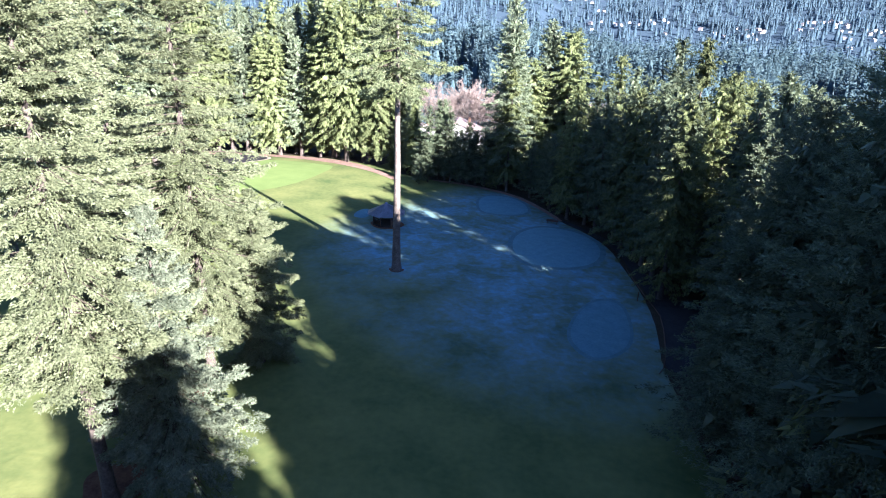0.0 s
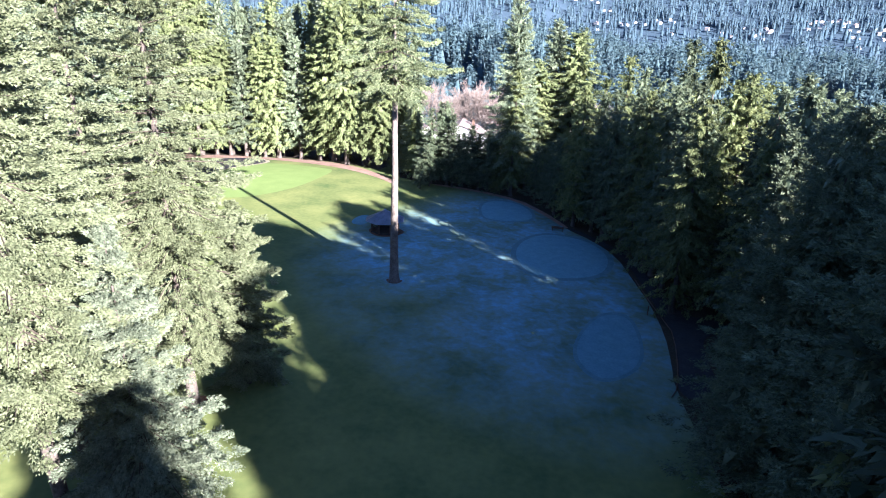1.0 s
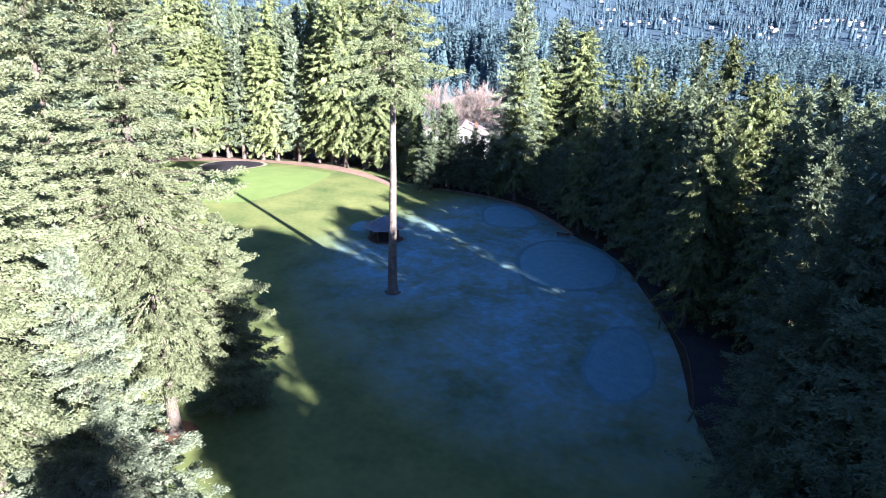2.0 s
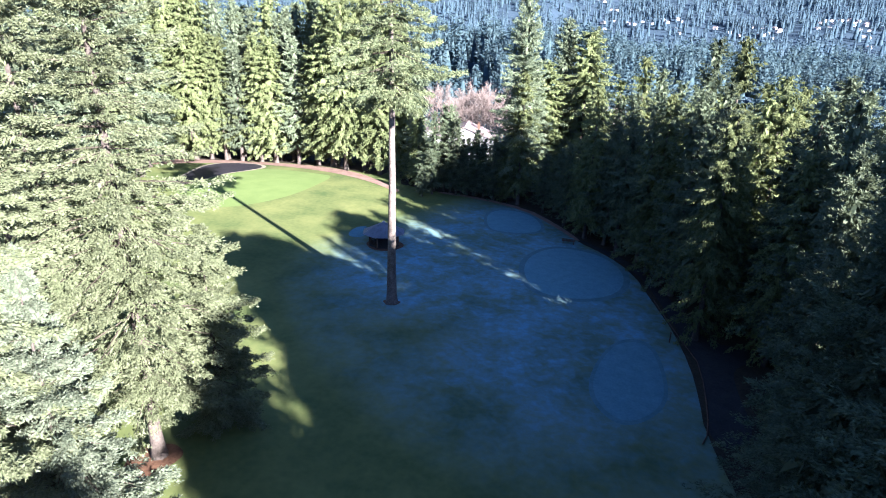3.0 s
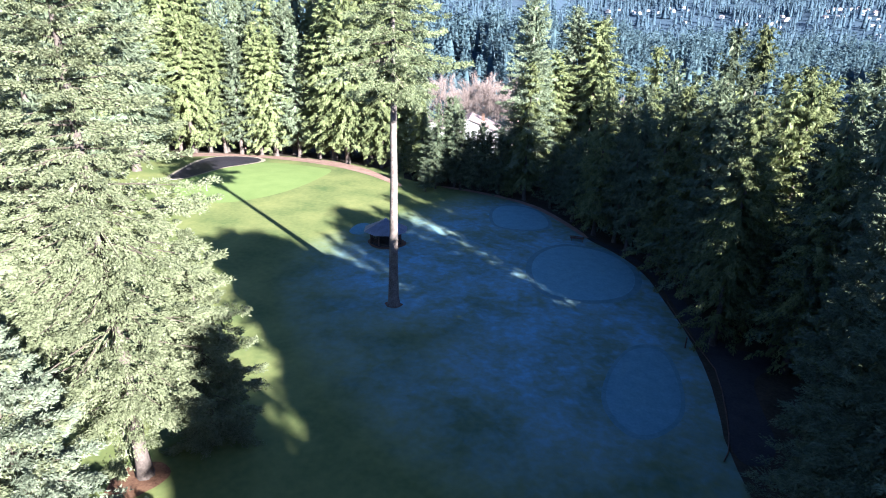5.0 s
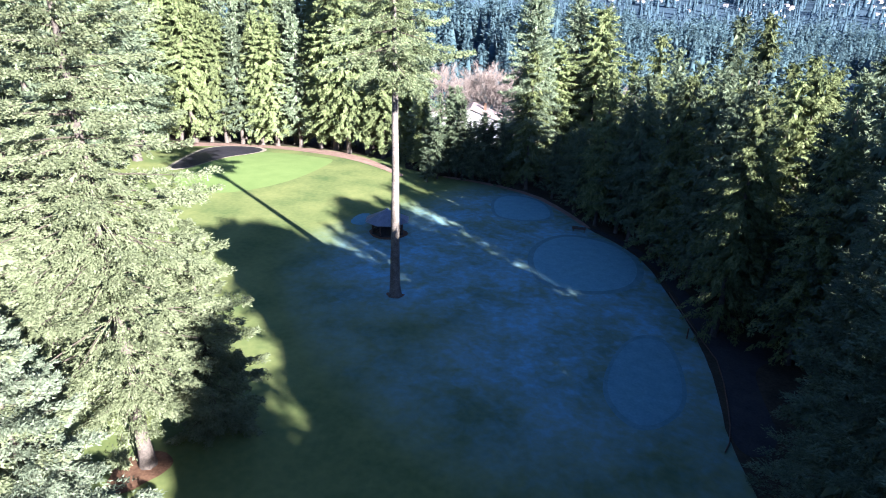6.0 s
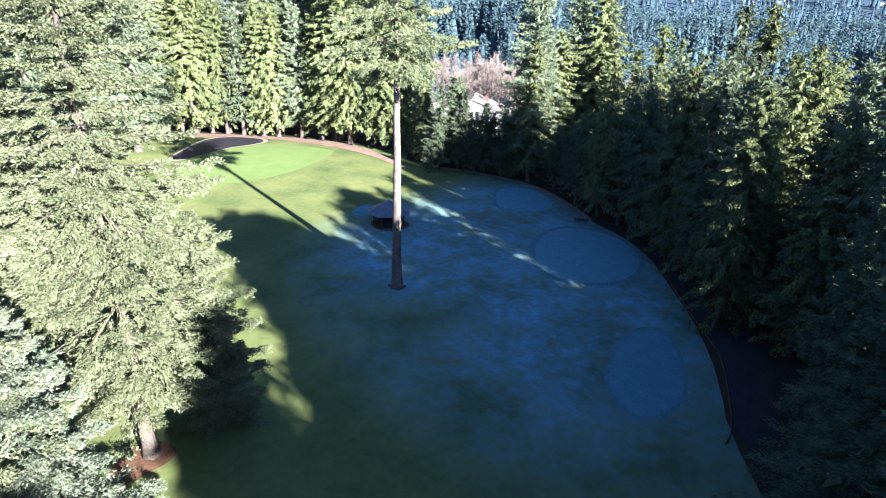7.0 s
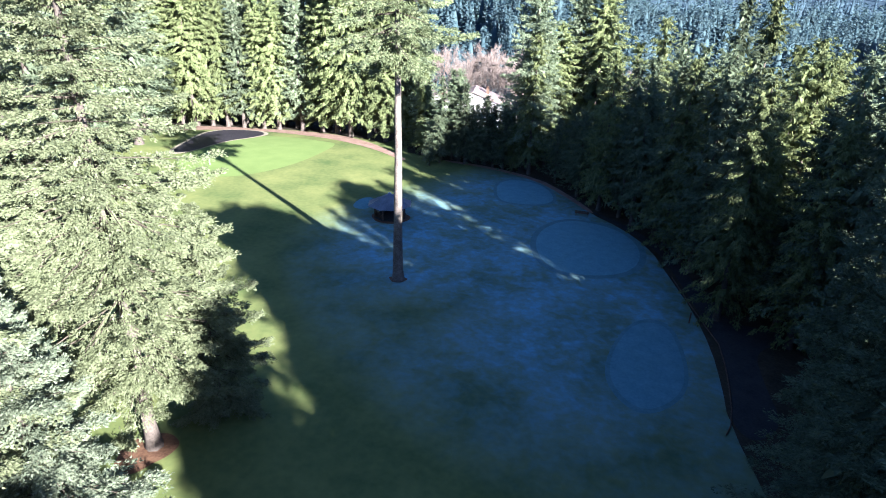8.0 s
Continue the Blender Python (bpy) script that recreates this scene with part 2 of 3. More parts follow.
gx = axis(4200, 3.5, 1.1)
gy = axis(4200, 3.5, 1.1)
gx2, gy2 = np.meshgrid(gx, gy)
co = np.stack([gx2, gy2, ground_z(gx2, gy2)], -1).reshape(-1, 3)
nx, ny = len(gx), len(gy)
i, j = np.meshgrid(np.arange(nx - 1), np.arange(ny - 1))
k = (j * nx + i).ravel()
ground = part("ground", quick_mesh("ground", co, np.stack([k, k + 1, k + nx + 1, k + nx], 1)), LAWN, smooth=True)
ground.data.materials.append(HAZE_FLOOR)
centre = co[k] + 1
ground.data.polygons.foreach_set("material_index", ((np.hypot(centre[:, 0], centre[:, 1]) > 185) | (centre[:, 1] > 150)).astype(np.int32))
tagged(ground, "frost-dusted green fairway turf running out to wooded hills", "ground", "", "structure")

EDGE = [(-23.2, 113.9), (-12.3, 108.5), (-3.8, 106.2), (4.3, 101.4), (8.7, 94.1), (12.0, 86.0), (15.8, 80.8), (18.5, 74.4), (19.3, 64.7),
        (19.9, 58.1), (19.8, 50.5), (19.0, 44.3), (18.2, 40.1), (18.4, 30), (18, 10), (17, -20), (16, -60)]
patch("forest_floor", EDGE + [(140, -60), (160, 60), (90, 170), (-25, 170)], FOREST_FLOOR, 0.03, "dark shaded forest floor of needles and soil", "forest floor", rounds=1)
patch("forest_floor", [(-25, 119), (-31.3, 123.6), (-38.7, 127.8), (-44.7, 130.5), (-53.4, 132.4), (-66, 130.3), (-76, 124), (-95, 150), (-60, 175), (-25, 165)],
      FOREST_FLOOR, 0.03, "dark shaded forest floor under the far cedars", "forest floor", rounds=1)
patch("mulch_bank", [(-78, 112), (-70, 120), (-62, 125.5), (-54.4, 125.6), (-44.7, 123.4), (-36.0, 119.4), (-28.7, 114.2), (-23.2, 109.2), (-20.5, 106), (-19.5, 107.5), (-24.0, 112.6), (-30.4, 120.4), (-38.4, 127.0),
      (-47.2, 130.4), (-56.4, 130.4), (-66, 130.3), (-78, 125)], MULCH, 0.05, "reddish-brown bark mulch bank below the far cedars", "mulch")
patch("putting_green", [(-34.9, 114.7), (-37.1, 101.0), (-41.0, 92.6), (-45.7, 87.9), (-52.3, 87.6), (-59.2, 94.8), (-58.3, 109.3), (-52.6, 120.6), (-38.0, 117.2)], GREEN, 0.03,
      "smooth sunlit putting green, closely mown", "putting green")
PRACTICE = [[(-2.4, 98.1), (1.4, 100.6), (5.7, 97.9), (7.2, 90.9), (4.9, 87.8), (-0.2, 87.5), (-2.2, 89.7)],
            [(3.5, 72.7), (4.7, 78.0), (8.0, 82.2), (12.0, 82.1), (15.6, 79.7), (17.4, 74.1), (15.9, 67.7), (12.2, 64.5), (7.0, 64.1), (4.4, 66.7)],
            [(9.5, 45.3), (11.3, 50.7), (13.7, 54.5), (16.5, 54.5), (16.8, 49.9), (16.1, 44.5), (14.2, 41.5), (11.7, 39.9), (10.0, 41.8)]]
for ring in PRACTICE:
    mx, my = sum(p[0] for p in ring) / len(ring), sum(p[1] for p in ring) / len(ring)
    patch("green_collar", [(mx + (x - mx) * 1.12, my + (y - my) * 1.09) for x, y in ring], DARK_COLLAR if my < 60 else COLLAR, 0.018, "darker rough collar round a practice green", "turf")
patch("putting_green", [(-2.4, 98.1), (1.4, 100.6), (5.7, 97.9), (7.2, 90.9), (4.9, 87.8), (-0.2, 87.5), (-2.2, 89.7)], FROSTED_GREEN, 0.03, "small frosted practice green in the shade", "putting green")
patch("putting_green", [(3.5, 72.7), (4.7, 78.0), (8.0, 82.2), (12.0, 82.1), (15.6, 79.7), (17.4, 74.1), (15.9, 67.7), (12.2, 64.5), (7.0, 64.1), (4.4, 66.7)], FROSTED_GREEN, 0.03,
      "round frosted practice green in the shade", "putting green")
patch("putting_green", [(9.5, 45.3), (11.3, 50.7), (13.7, 54.5), (16.5, 54.5), (16.8, 49.9), (16.1, 44.5), (14.2, 41.5), (11.7, 39.9), (10.0, 41.8)], THIN_FROST, 0.03,
      "oval frosted practice green beside the forest edge", "putting green")
patch("tee_box", [(-23, 79.5), (-22.4, 84.5), (-20, 84.5), (-20.2, 79)], THIN_FROST, 0.03, "pale frosted tee box beside the gazebo", "tee")
patch("dirt_track", [(12.2, 86.2), (16.0, 80.9), (19.2, 74.6), (20.2, 64.7), (20.4, 58.1), (20.9, 51.6), (20.0, 46), (19.4, 43), (18.3, 39.5), (19.4, 37.5), (22.4, 40), (22.9, 46), (23.8, 51.0), (27.5, 53), (27.5, 55.5),
      (22.6, 56), (21.9, 64.7), (20.6, 74.9), (17.0, 81.6), (12.8, 86.9)], DIRT, 0.06, "dark earth track along the edge of the woods", "track", rounds=2)
patch("mulch_bank", [(-12.8, 108.0), (-4.0, 105.6), (4.0, 100.8), (8.4, 93.6), (12.0, 86.0), (12.7, 86.5), (9.2, 94.5), (4.7, 101.8), (-3.6, 106.8), (-12.4, 109.2)], MULCH, 0.07,
      "narrow brown mulch strip along the foot of the woods", "mulch", rounds=1)
rim = [(19.5, 66), (19.9, 60), (20.3, 55.5), (20.75, 51.6), (20.3, 48.0), (19.6, 44.5), (18.9, 41.5), (18.2, 39.4), (17.5, 38.2)]
edging = part("edging", quick_mesh("edging", *tube([(x, y, float(ground_z(x, y)) + 0.08) for x, y in rim], [0.055] * len(rim), 6)), DARK_WOOD)
tagged(edging, "low dark timber edging between turf and track", "edging", "", "structure")
patch("mulch_ring", [(-11.7 + 0.95 * math.cos(a) * (1 + 0.3 * math.sin(3 * a)), 58.3 + 0.9 * math.sin(a) * (1 + 0.3 * math.cos(2 * a))) for a in np.arange(0, 6.2, 0.5)], LITTER, 0.04,
      "ring of brown needles at the foot of the tall fir", "mulch")
patch("mulch_ring", [(-23.4 + 1.7 * math.cos(a) * (1 + 0.25 * math.sin(3 * a)) + 0.5 * math.sin(a), 28.9 + 2.2 * math.sin(a)) for a in np.arange(0, 6.2, 0.6)], LITTER, 0.04, "brown needle litter under the big fir", "mulch")
patch("mulch_ring", [(-23.6 + 2.4 * math.cos(a) * (1 + 0.25 * math.sin(3 * a)), 16.5 + 2.4 * math.sin(a)) for a in np.arange(0, 6.2, 0.6)], LITTER, 0.04, "brown needle litter under the broad fir", "mulch")
BUNKER = [(-60.6, 98.6), (-58.2, 101.5), (-56.4, 110.8), (-53.6, 115.3), (-52.4, 120.8), (-56.5, 125.8), (-63.2, 124.2), (-64.6, 118.3), (-63.2, 109.8), (-62.2, 101)]
patch("bunker_rim", [(-58.6 + (x + 58.6) * 1.13, 112.5 + (y - 112.5) * 1.07) for x, y in BUNKER], SAND, 0.075, "pale trodden sand rim round the bunker", "bunker")
patch("bunker", BUNKER, BLACK_SHEET, 0.1, "drained bunker lined with a dark sheet", "bunker")


# ---- trees ----
def needles(rng, origin, along, side, length, width):
    """Pointed tufts of needles: origin, direction, sideways direction, lengths and half widths."""
    tip = origin + along * length[:, None]
    sag = np.cross(along, side) * (width * rng.uniform(-0.4, 0.4, len(width)))[:, None]
    co = np.stack([origin + side * width[:, None], tip + sag, origin - side * width[:, None]], 1).reshape(-1, 3)
    return co, np.arange(len(co)).reshape(-1, 3)


def unit(v):
    return v / (np.linalg.norm(v, axis=-1, keepdims=True) + 1e-9)


def conifer_data(seed, height, base, radius, boughs, pads, leaves, kind="fir", leaf=0.2, pad=0.55, ragged=0.25, limbs=True, lean=(0, 0), taper=0.85, inner=0, heart=0.22, slim=0.28, bare=0.25, calm=0.0):
    """Crown and limb arrays of one conifer that stands at the origin: boughs that carry fans of rounded pads, each pad a shell of small needle tufts."""
    rng = np.random.default_rng(seed)
    t = np.sort(rng.uniform(0, 1, boughs) ** (0.9 if limbs else 0.75))
    h = base + (height - base) * t
    turn = np.arange(boughs) * 2.39996 + rng.normal(0, 0.35, boughs)
    lobes = 1 + 0.15 * np.sin(turn * 2 + rng.uniform(0, 6)) + 0.12 * np.sin(h * 0.9 + turn * 3)
    shape = (1 - t * 0.99) ** taper * (0.6 + 0.4 * smooth01(0, 0.22, t))
    reach = radius * np.maximum(shape, 0.03) * rng.uniform(1 - ragged, 1 + ragged * 0.6, boughs) * lobes + 0.15
    rise = np.interp(t, [0, 0.5, 1], [-0.25, 0.05, 0.9]) if kind == "fir" else np.interp(t, [0, 0.5, 1], [-0.35, -0.1, 0.9])
    rise = rise + rng.normal(0, 0.12, boughs)
    droop = 0.28 if kind == "fir" else 0.4
    up = np.array([0, 0, 1.0])
    out = np.stack([np.cos(turn), np.sin(turn), 0 * turn], -1)
    across = np.stack([-np.sin(turn), np.cos(turn), 0 * turn], -1)

    def spine(b, s):
        z = h[b] + reach[b] * (rise[b] * s - droop * s**2 + (0.2 * s**4 if kind == "fir" else 0.12 * s**4))
        p = out[b] * (reach[b] * s)[:, None]
        p[:, 2] = z
        p[:, 0] += lean[0] * z / height
        p[:, 1] += lean[1] * z / height
        return p

    # pads: along each bough and out to both sides of it, smaller towards the tips
    b = np.repeat(np.arange(boughs), np.maximum(2, np.round(pads * (reach / radius) ** 0.8)).astype(int))
    m = len(b)
    s = bare + (1.0 - bare) * rng.uniform(0, 1, m) ** 0.75
    off = rng.uniform(-1, 1, m) * reach[b] * 0.3 * (1.06 - s)
    ahead = unit(spine(b, s + 0.05) - spine(b, s))
    hang = rng.uniform(0.05, 0.4, m) if kind == "fir" else rng.uniform(0.3, 1.1, m)
    a1 = unit(ahead + across[b] * (1.6 * off / (reach[b] * 0.3 + 0.05))[:, None] * 0.5 - up * hang[:, None] + rng.normal(0, 0.15, (m, 3)))
    a2 = unit(np.cross(up + 0.3 * rng.normal(0, 1, (m, 3)), a1))
    a3 = np.cross(a1, a2)
    big = np.minimum(pad * rng.uniform(0.65, 1.3, m) * np.interp(t[b], [0, 0.5, 1], [1.1, 1.0, 0.55]), 0.2 + 0.45 * reach[b])
    centre = spine(b, s) + across[b] * off[:, None]
    centre[:, 2] -= np.abs(off) * 0.2
    # tufts of needles over the upper and outer side of each pad
    c = np.repeat(np.arange(m), leaves)
    q = unit(rng.normal(0, 1, (len(c), 3)))
    q[:, 2] = np.where(q[:, 2] < -0.25, -q[:, 2], q[:, 2])
    q[:, 0] = np.where((q[:, 0] < -0.4), -q[:, 0], q[:, 0])
    r = big[c] * rng.uniform(0.55, 1.08, len(c))
    origin = centre[c] + a1[c] * (q[:, 0] * r)[:, None] + a2[c] * (q[:, 1] * r * 0.6)[:, None] + a3[c] * (q[:, 2] * r * 0.42)[:, None]
    radial = unit(a1[c] * q[:, :1] * 0.6 + a2[c] * q[:, 1:2] + a3[c] * q[:, 2:] * 1.5 + out[b][c] * 0.25)
    radial = unit(radial * (1 - calm) + (out[b][c] + up * 0.5) * calm)
    along = unit(a1[c] * 0.75 + radial * 0.55 - up * (0.2 if kind == "fir" else 0.55) + rng.normal(0, 0.42, (len(c), 3)))
    side = unit(np.cross(along, radial + rng.normal(0, 0.3 * (1 - calm), (len(c), 3))))
    size = leaf * rng.uniform(0.6, 1.35, len(c)) * np.interp(t[b][c], [0, 0.6, 1], [1.05, 1.0, 0.8])
    crown = needles(rng, origin, along, side, size, size * slim)
    if inner:
        i = rng.integers(0, boughs, inner)
        f = rng.uniform(0.0, 0.45, inner)
        fall = unit(-up + out[i] * rng.uniform(0.2, 0.9, inner)[:, None] + rng.normal(0, 0.2, (inner, 3)))
        wide = unit(np.cross(fall, out[i]) + rng.normal(0, 0.3, (inner, 3)))
        length = leaf * 1.8 + heart * reach[i]
        crown = joined([crown, needles(rng, spine(i, f), fall, wide, length, length * 0.3)])
    twig = None
    if limbs:
        pieces = []
        for n in range(boughs):
            if reach[n] > 0.8:
                steps = np.array([0.0, 0.35, 0.7])
                pieces.append(tube(spine(np.full(3, n), steps), 0.008 * reach[n] * np.array([1.6, 0.9, 0.25]) + 0.006, 3))
        twig = joined(pieces)
    return crown, twig


def trunk_data(height, r, lean=(0, 0), sides=7, seed=0, flare=0.5, rings=9):
    rng = np.random.default_rng(seed)
    t = np.r_[0, 0.012, 0.03, 0.06, np.linspace(0.1, 1, rings)]
    rad = r * (1 - 0.93 * t**1.1) + r * flare * np.exp(-t * 45)
    path = np.stack([lean[0] * t + np.cumsum(rng.normal(0, r * 0.05, len(t))) * (t > 0.1), lean[1] * t + np.cumsum(rng.normal(0, r * 0.05, len(t))) * (t > 0.1), height * t - 0.15], -1)
    co, faces = tube(path, rad, sides)
    return co + rng.normal(0, r * 0.04, co.shape), faces


def conifer(name, label, material, bark, r, seed, height, base, radius, boughs, pads, leaves, category="conifer tree", trunk_seed=0, flare=0.5, **more):
    tree = new(name)
    tagged(tree, label, category)
    crown, twig = conifer_data(seed, height, base, radius, boughs, pads, leaves, **more)
    part("trunk", quick_mesh("trunk", *trunk_data(height * 0.98, r, more.get("lean", (0, 0)), seed=seed, flare=flare)), bark, tree, smooth=True)
    if twig:
        tagged(part("branchwork", quick_mesh("branchwork", *twig), LIMB_BARK, tree), kind="stuff")
    part("crown", quick_mesh("crown", *crown), material, tree)
    return tree


def stand(tree, x, y, turn=0.0, size=1.0, tall=1.0):
    tree.matrix_basis = pose(x, y, float(ground_z(x, y)), 0, 0, turn) @ Matrix.Diagonal((size, size, size * tall, 1))
    return tree


# the tall bare-stemmed fir that stands alone on the fairway
stand(conifer("tall_fir", "tall lone fir with a long bare trunk, standing on the fairway", FIR_TALL, PALE_BARK, 0.56, 11, 44, 22.6, 6.3, 150, 22, 40, leaf=0.19, pad=0.62, ragged=0.42, lean=(0.3, 0), taper=0.55, bare=0.2, inner=1500, heart=0.05), -11.7, 58.4)

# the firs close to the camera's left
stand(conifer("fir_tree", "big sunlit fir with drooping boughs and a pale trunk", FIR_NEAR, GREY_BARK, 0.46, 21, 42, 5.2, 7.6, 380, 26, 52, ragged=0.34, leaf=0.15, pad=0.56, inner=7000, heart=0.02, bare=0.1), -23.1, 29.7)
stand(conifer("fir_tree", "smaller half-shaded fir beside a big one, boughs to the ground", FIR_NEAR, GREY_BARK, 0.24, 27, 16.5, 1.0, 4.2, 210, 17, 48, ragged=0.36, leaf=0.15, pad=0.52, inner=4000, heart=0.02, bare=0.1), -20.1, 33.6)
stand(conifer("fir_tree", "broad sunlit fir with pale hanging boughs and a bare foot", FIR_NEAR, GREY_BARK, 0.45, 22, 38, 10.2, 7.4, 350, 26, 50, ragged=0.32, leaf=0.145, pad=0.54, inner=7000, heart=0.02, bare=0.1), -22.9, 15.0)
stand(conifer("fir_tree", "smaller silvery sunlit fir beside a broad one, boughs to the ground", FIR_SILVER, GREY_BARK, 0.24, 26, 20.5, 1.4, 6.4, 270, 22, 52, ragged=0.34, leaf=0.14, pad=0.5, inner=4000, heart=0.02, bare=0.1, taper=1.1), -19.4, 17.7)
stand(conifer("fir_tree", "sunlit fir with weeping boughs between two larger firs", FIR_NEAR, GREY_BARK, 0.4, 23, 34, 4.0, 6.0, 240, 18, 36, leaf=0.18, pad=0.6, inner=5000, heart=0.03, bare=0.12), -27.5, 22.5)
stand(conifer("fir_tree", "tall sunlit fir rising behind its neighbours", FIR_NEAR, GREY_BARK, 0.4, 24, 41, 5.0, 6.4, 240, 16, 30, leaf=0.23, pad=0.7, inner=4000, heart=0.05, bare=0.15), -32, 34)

# kinds of which the woods are made: finer trees for the edges that are seen close to, simpler ones for the depth of the woods
KINDS = {}
DARK_FIR = "dark green fir in the dense woods beside the fairway"
YELLOW_CEDAR = "yellow-green cedar with hanging sprays in the woods beside the fairway"
EDGE_CEDAR = "sunlit yellow-green cedar with a bare lower trunk"
for n in range(3):
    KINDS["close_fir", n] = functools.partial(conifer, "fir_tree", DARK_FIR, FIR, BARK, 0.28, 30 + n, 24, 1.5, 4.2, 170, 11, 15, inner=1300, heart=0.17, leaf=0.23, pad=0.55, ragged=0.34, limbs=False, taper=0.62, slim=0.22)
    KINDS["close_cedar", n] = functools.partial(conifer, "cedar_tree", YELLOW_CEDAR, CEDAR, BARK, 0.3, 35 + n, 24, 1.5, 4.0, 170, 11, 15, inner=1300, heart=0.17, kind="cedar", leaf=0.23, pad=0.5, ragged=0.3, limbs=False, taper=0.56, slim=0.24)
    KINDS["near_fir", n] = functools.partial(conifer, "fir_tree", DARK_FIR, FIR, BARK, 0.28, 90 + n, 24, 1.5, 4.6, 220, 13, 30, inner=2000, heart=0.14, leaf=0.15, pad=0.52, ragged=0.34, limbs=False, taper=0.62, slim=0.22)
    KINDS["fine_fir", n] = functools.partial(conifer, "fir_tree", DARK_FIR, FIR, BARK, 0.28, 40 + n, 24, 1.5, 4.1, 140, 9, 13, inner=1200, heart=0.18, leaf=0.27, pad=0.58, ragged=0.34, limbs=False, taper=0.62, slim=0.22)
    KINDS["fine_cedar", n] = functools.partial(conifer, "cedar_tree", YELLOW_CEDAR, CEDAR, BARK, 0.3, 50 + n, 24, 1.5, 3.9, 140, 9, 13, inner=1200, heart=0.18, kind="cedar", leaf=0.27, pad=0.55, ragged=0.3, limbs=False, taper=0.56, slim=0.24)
    KINDS["edge_cedar", n] = functools.partial(conifer, "cedar_tree", EDGE_CEDAR, CEDAR_LIT, GREY_BARK, 0.36, 55 + n, 24, 2.5, 4.2, 200, 13, 12, inner=2200, heart=0.15, kind="cedar", leaf=0.26, pad=0.46, ragged=0.25, limbs=False, taper=0.5, bare=0.4, calm=0.3)
    KINDS["edge_fir", n] = functools.partial(conifer, "fir_tree", "grey-green fir at the sunlit edge of the fairway", FIR_LIT, GREY_BARK, 0.36, 75 + n, 24, 2.5, 4.2, 200, 13, 12, inner=2200, heart=0.15, leaf=0.26, pad=0.46, ragged=0.28, limbs=False, taper=0.72, bare=0.4, calm=0.3)
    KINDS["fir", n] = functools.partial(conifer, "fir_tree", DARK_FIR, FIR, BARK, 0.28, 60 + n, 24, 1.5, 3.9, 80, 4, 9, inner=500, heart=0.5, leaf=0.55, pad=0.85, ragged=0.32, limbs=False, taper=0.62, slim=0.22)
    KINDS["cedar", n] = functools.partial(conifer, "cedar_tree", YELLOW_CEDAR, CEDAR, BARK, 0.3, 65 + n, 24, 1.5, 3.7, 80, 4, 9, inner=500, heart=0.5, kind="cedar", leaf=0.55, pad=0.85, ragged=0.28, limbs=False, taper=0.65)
USED = set()


def sized_copy(ob, m):
    """A copy at the pose m, whatever the size of the first one."""
    return copy_thing(ob, m @ Matrix.Diagonal((1 / ob.scale.x, 1 / ob.scale.y, 1 / ob.scale.z, 1)))


def plant(sort, x, y, height, wide=1.0, number=None):
    """Stands a tree of a sort; the first use takes the tree itself."""
    n = (sort, random.randrange(3) if number is None else number)
    k = height / 24
    m = pose(x, y, float(ground_z(x, y)), 0, 0, random.uniform(0, 360)) @ Matrix.Diagonal((k * wide, k * wide, k, 1))
    if n in USED:
        return sized_copy(KINDS[n], m)
    USED.add(n)
    KINDS[n] = KINDS[n]()
    KINDS[n].matrix_basis = m
    return KINDS[n]


def either(fine=""):
    return random.choice([fine + "fir", fine + "cedar"])


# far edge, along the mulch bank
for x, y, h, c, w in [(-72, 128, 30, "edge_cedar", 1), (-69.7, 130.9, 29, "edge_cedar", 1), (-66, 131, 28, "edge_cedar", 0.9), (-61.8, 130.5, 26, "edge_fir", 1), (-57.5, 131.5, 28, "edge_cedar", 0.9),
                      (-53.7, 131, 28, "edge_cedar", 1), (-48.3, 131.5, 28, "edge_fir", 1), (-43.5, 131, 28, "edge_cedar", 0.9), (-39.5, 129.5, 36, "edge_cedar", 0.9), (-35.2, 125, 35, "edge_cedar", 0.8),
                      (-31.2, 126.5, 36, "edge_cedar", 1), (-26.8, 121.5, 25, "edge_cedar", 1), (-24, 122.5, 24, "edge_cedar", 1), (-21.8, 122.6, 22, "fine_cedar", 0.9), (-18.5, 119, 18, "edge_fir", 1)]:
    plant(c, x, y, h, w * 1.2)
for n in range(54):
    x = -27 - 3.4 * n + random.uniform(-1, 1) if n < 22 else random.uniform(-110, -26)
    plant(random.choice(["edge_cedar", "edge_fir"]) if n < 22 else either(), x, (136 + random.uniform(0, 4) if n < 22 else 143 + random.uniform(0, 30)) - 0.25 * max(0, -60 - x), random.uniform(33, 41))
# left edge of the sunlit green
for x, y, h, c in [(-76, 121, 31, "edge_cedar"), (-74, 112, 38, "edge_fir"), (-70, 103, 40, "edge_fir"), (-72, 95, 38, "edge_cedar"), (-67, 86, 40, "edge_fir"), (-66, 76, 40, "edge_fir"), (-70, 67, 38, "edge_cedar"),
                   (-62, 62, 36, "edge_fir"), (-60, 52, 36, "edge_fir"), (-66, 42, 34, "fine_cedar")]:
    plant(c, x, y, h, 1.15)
for n in range(18):
    plant(either(), random.uniform(-120, -82), random.uniform(20, 125), random.uniform(30, 36))

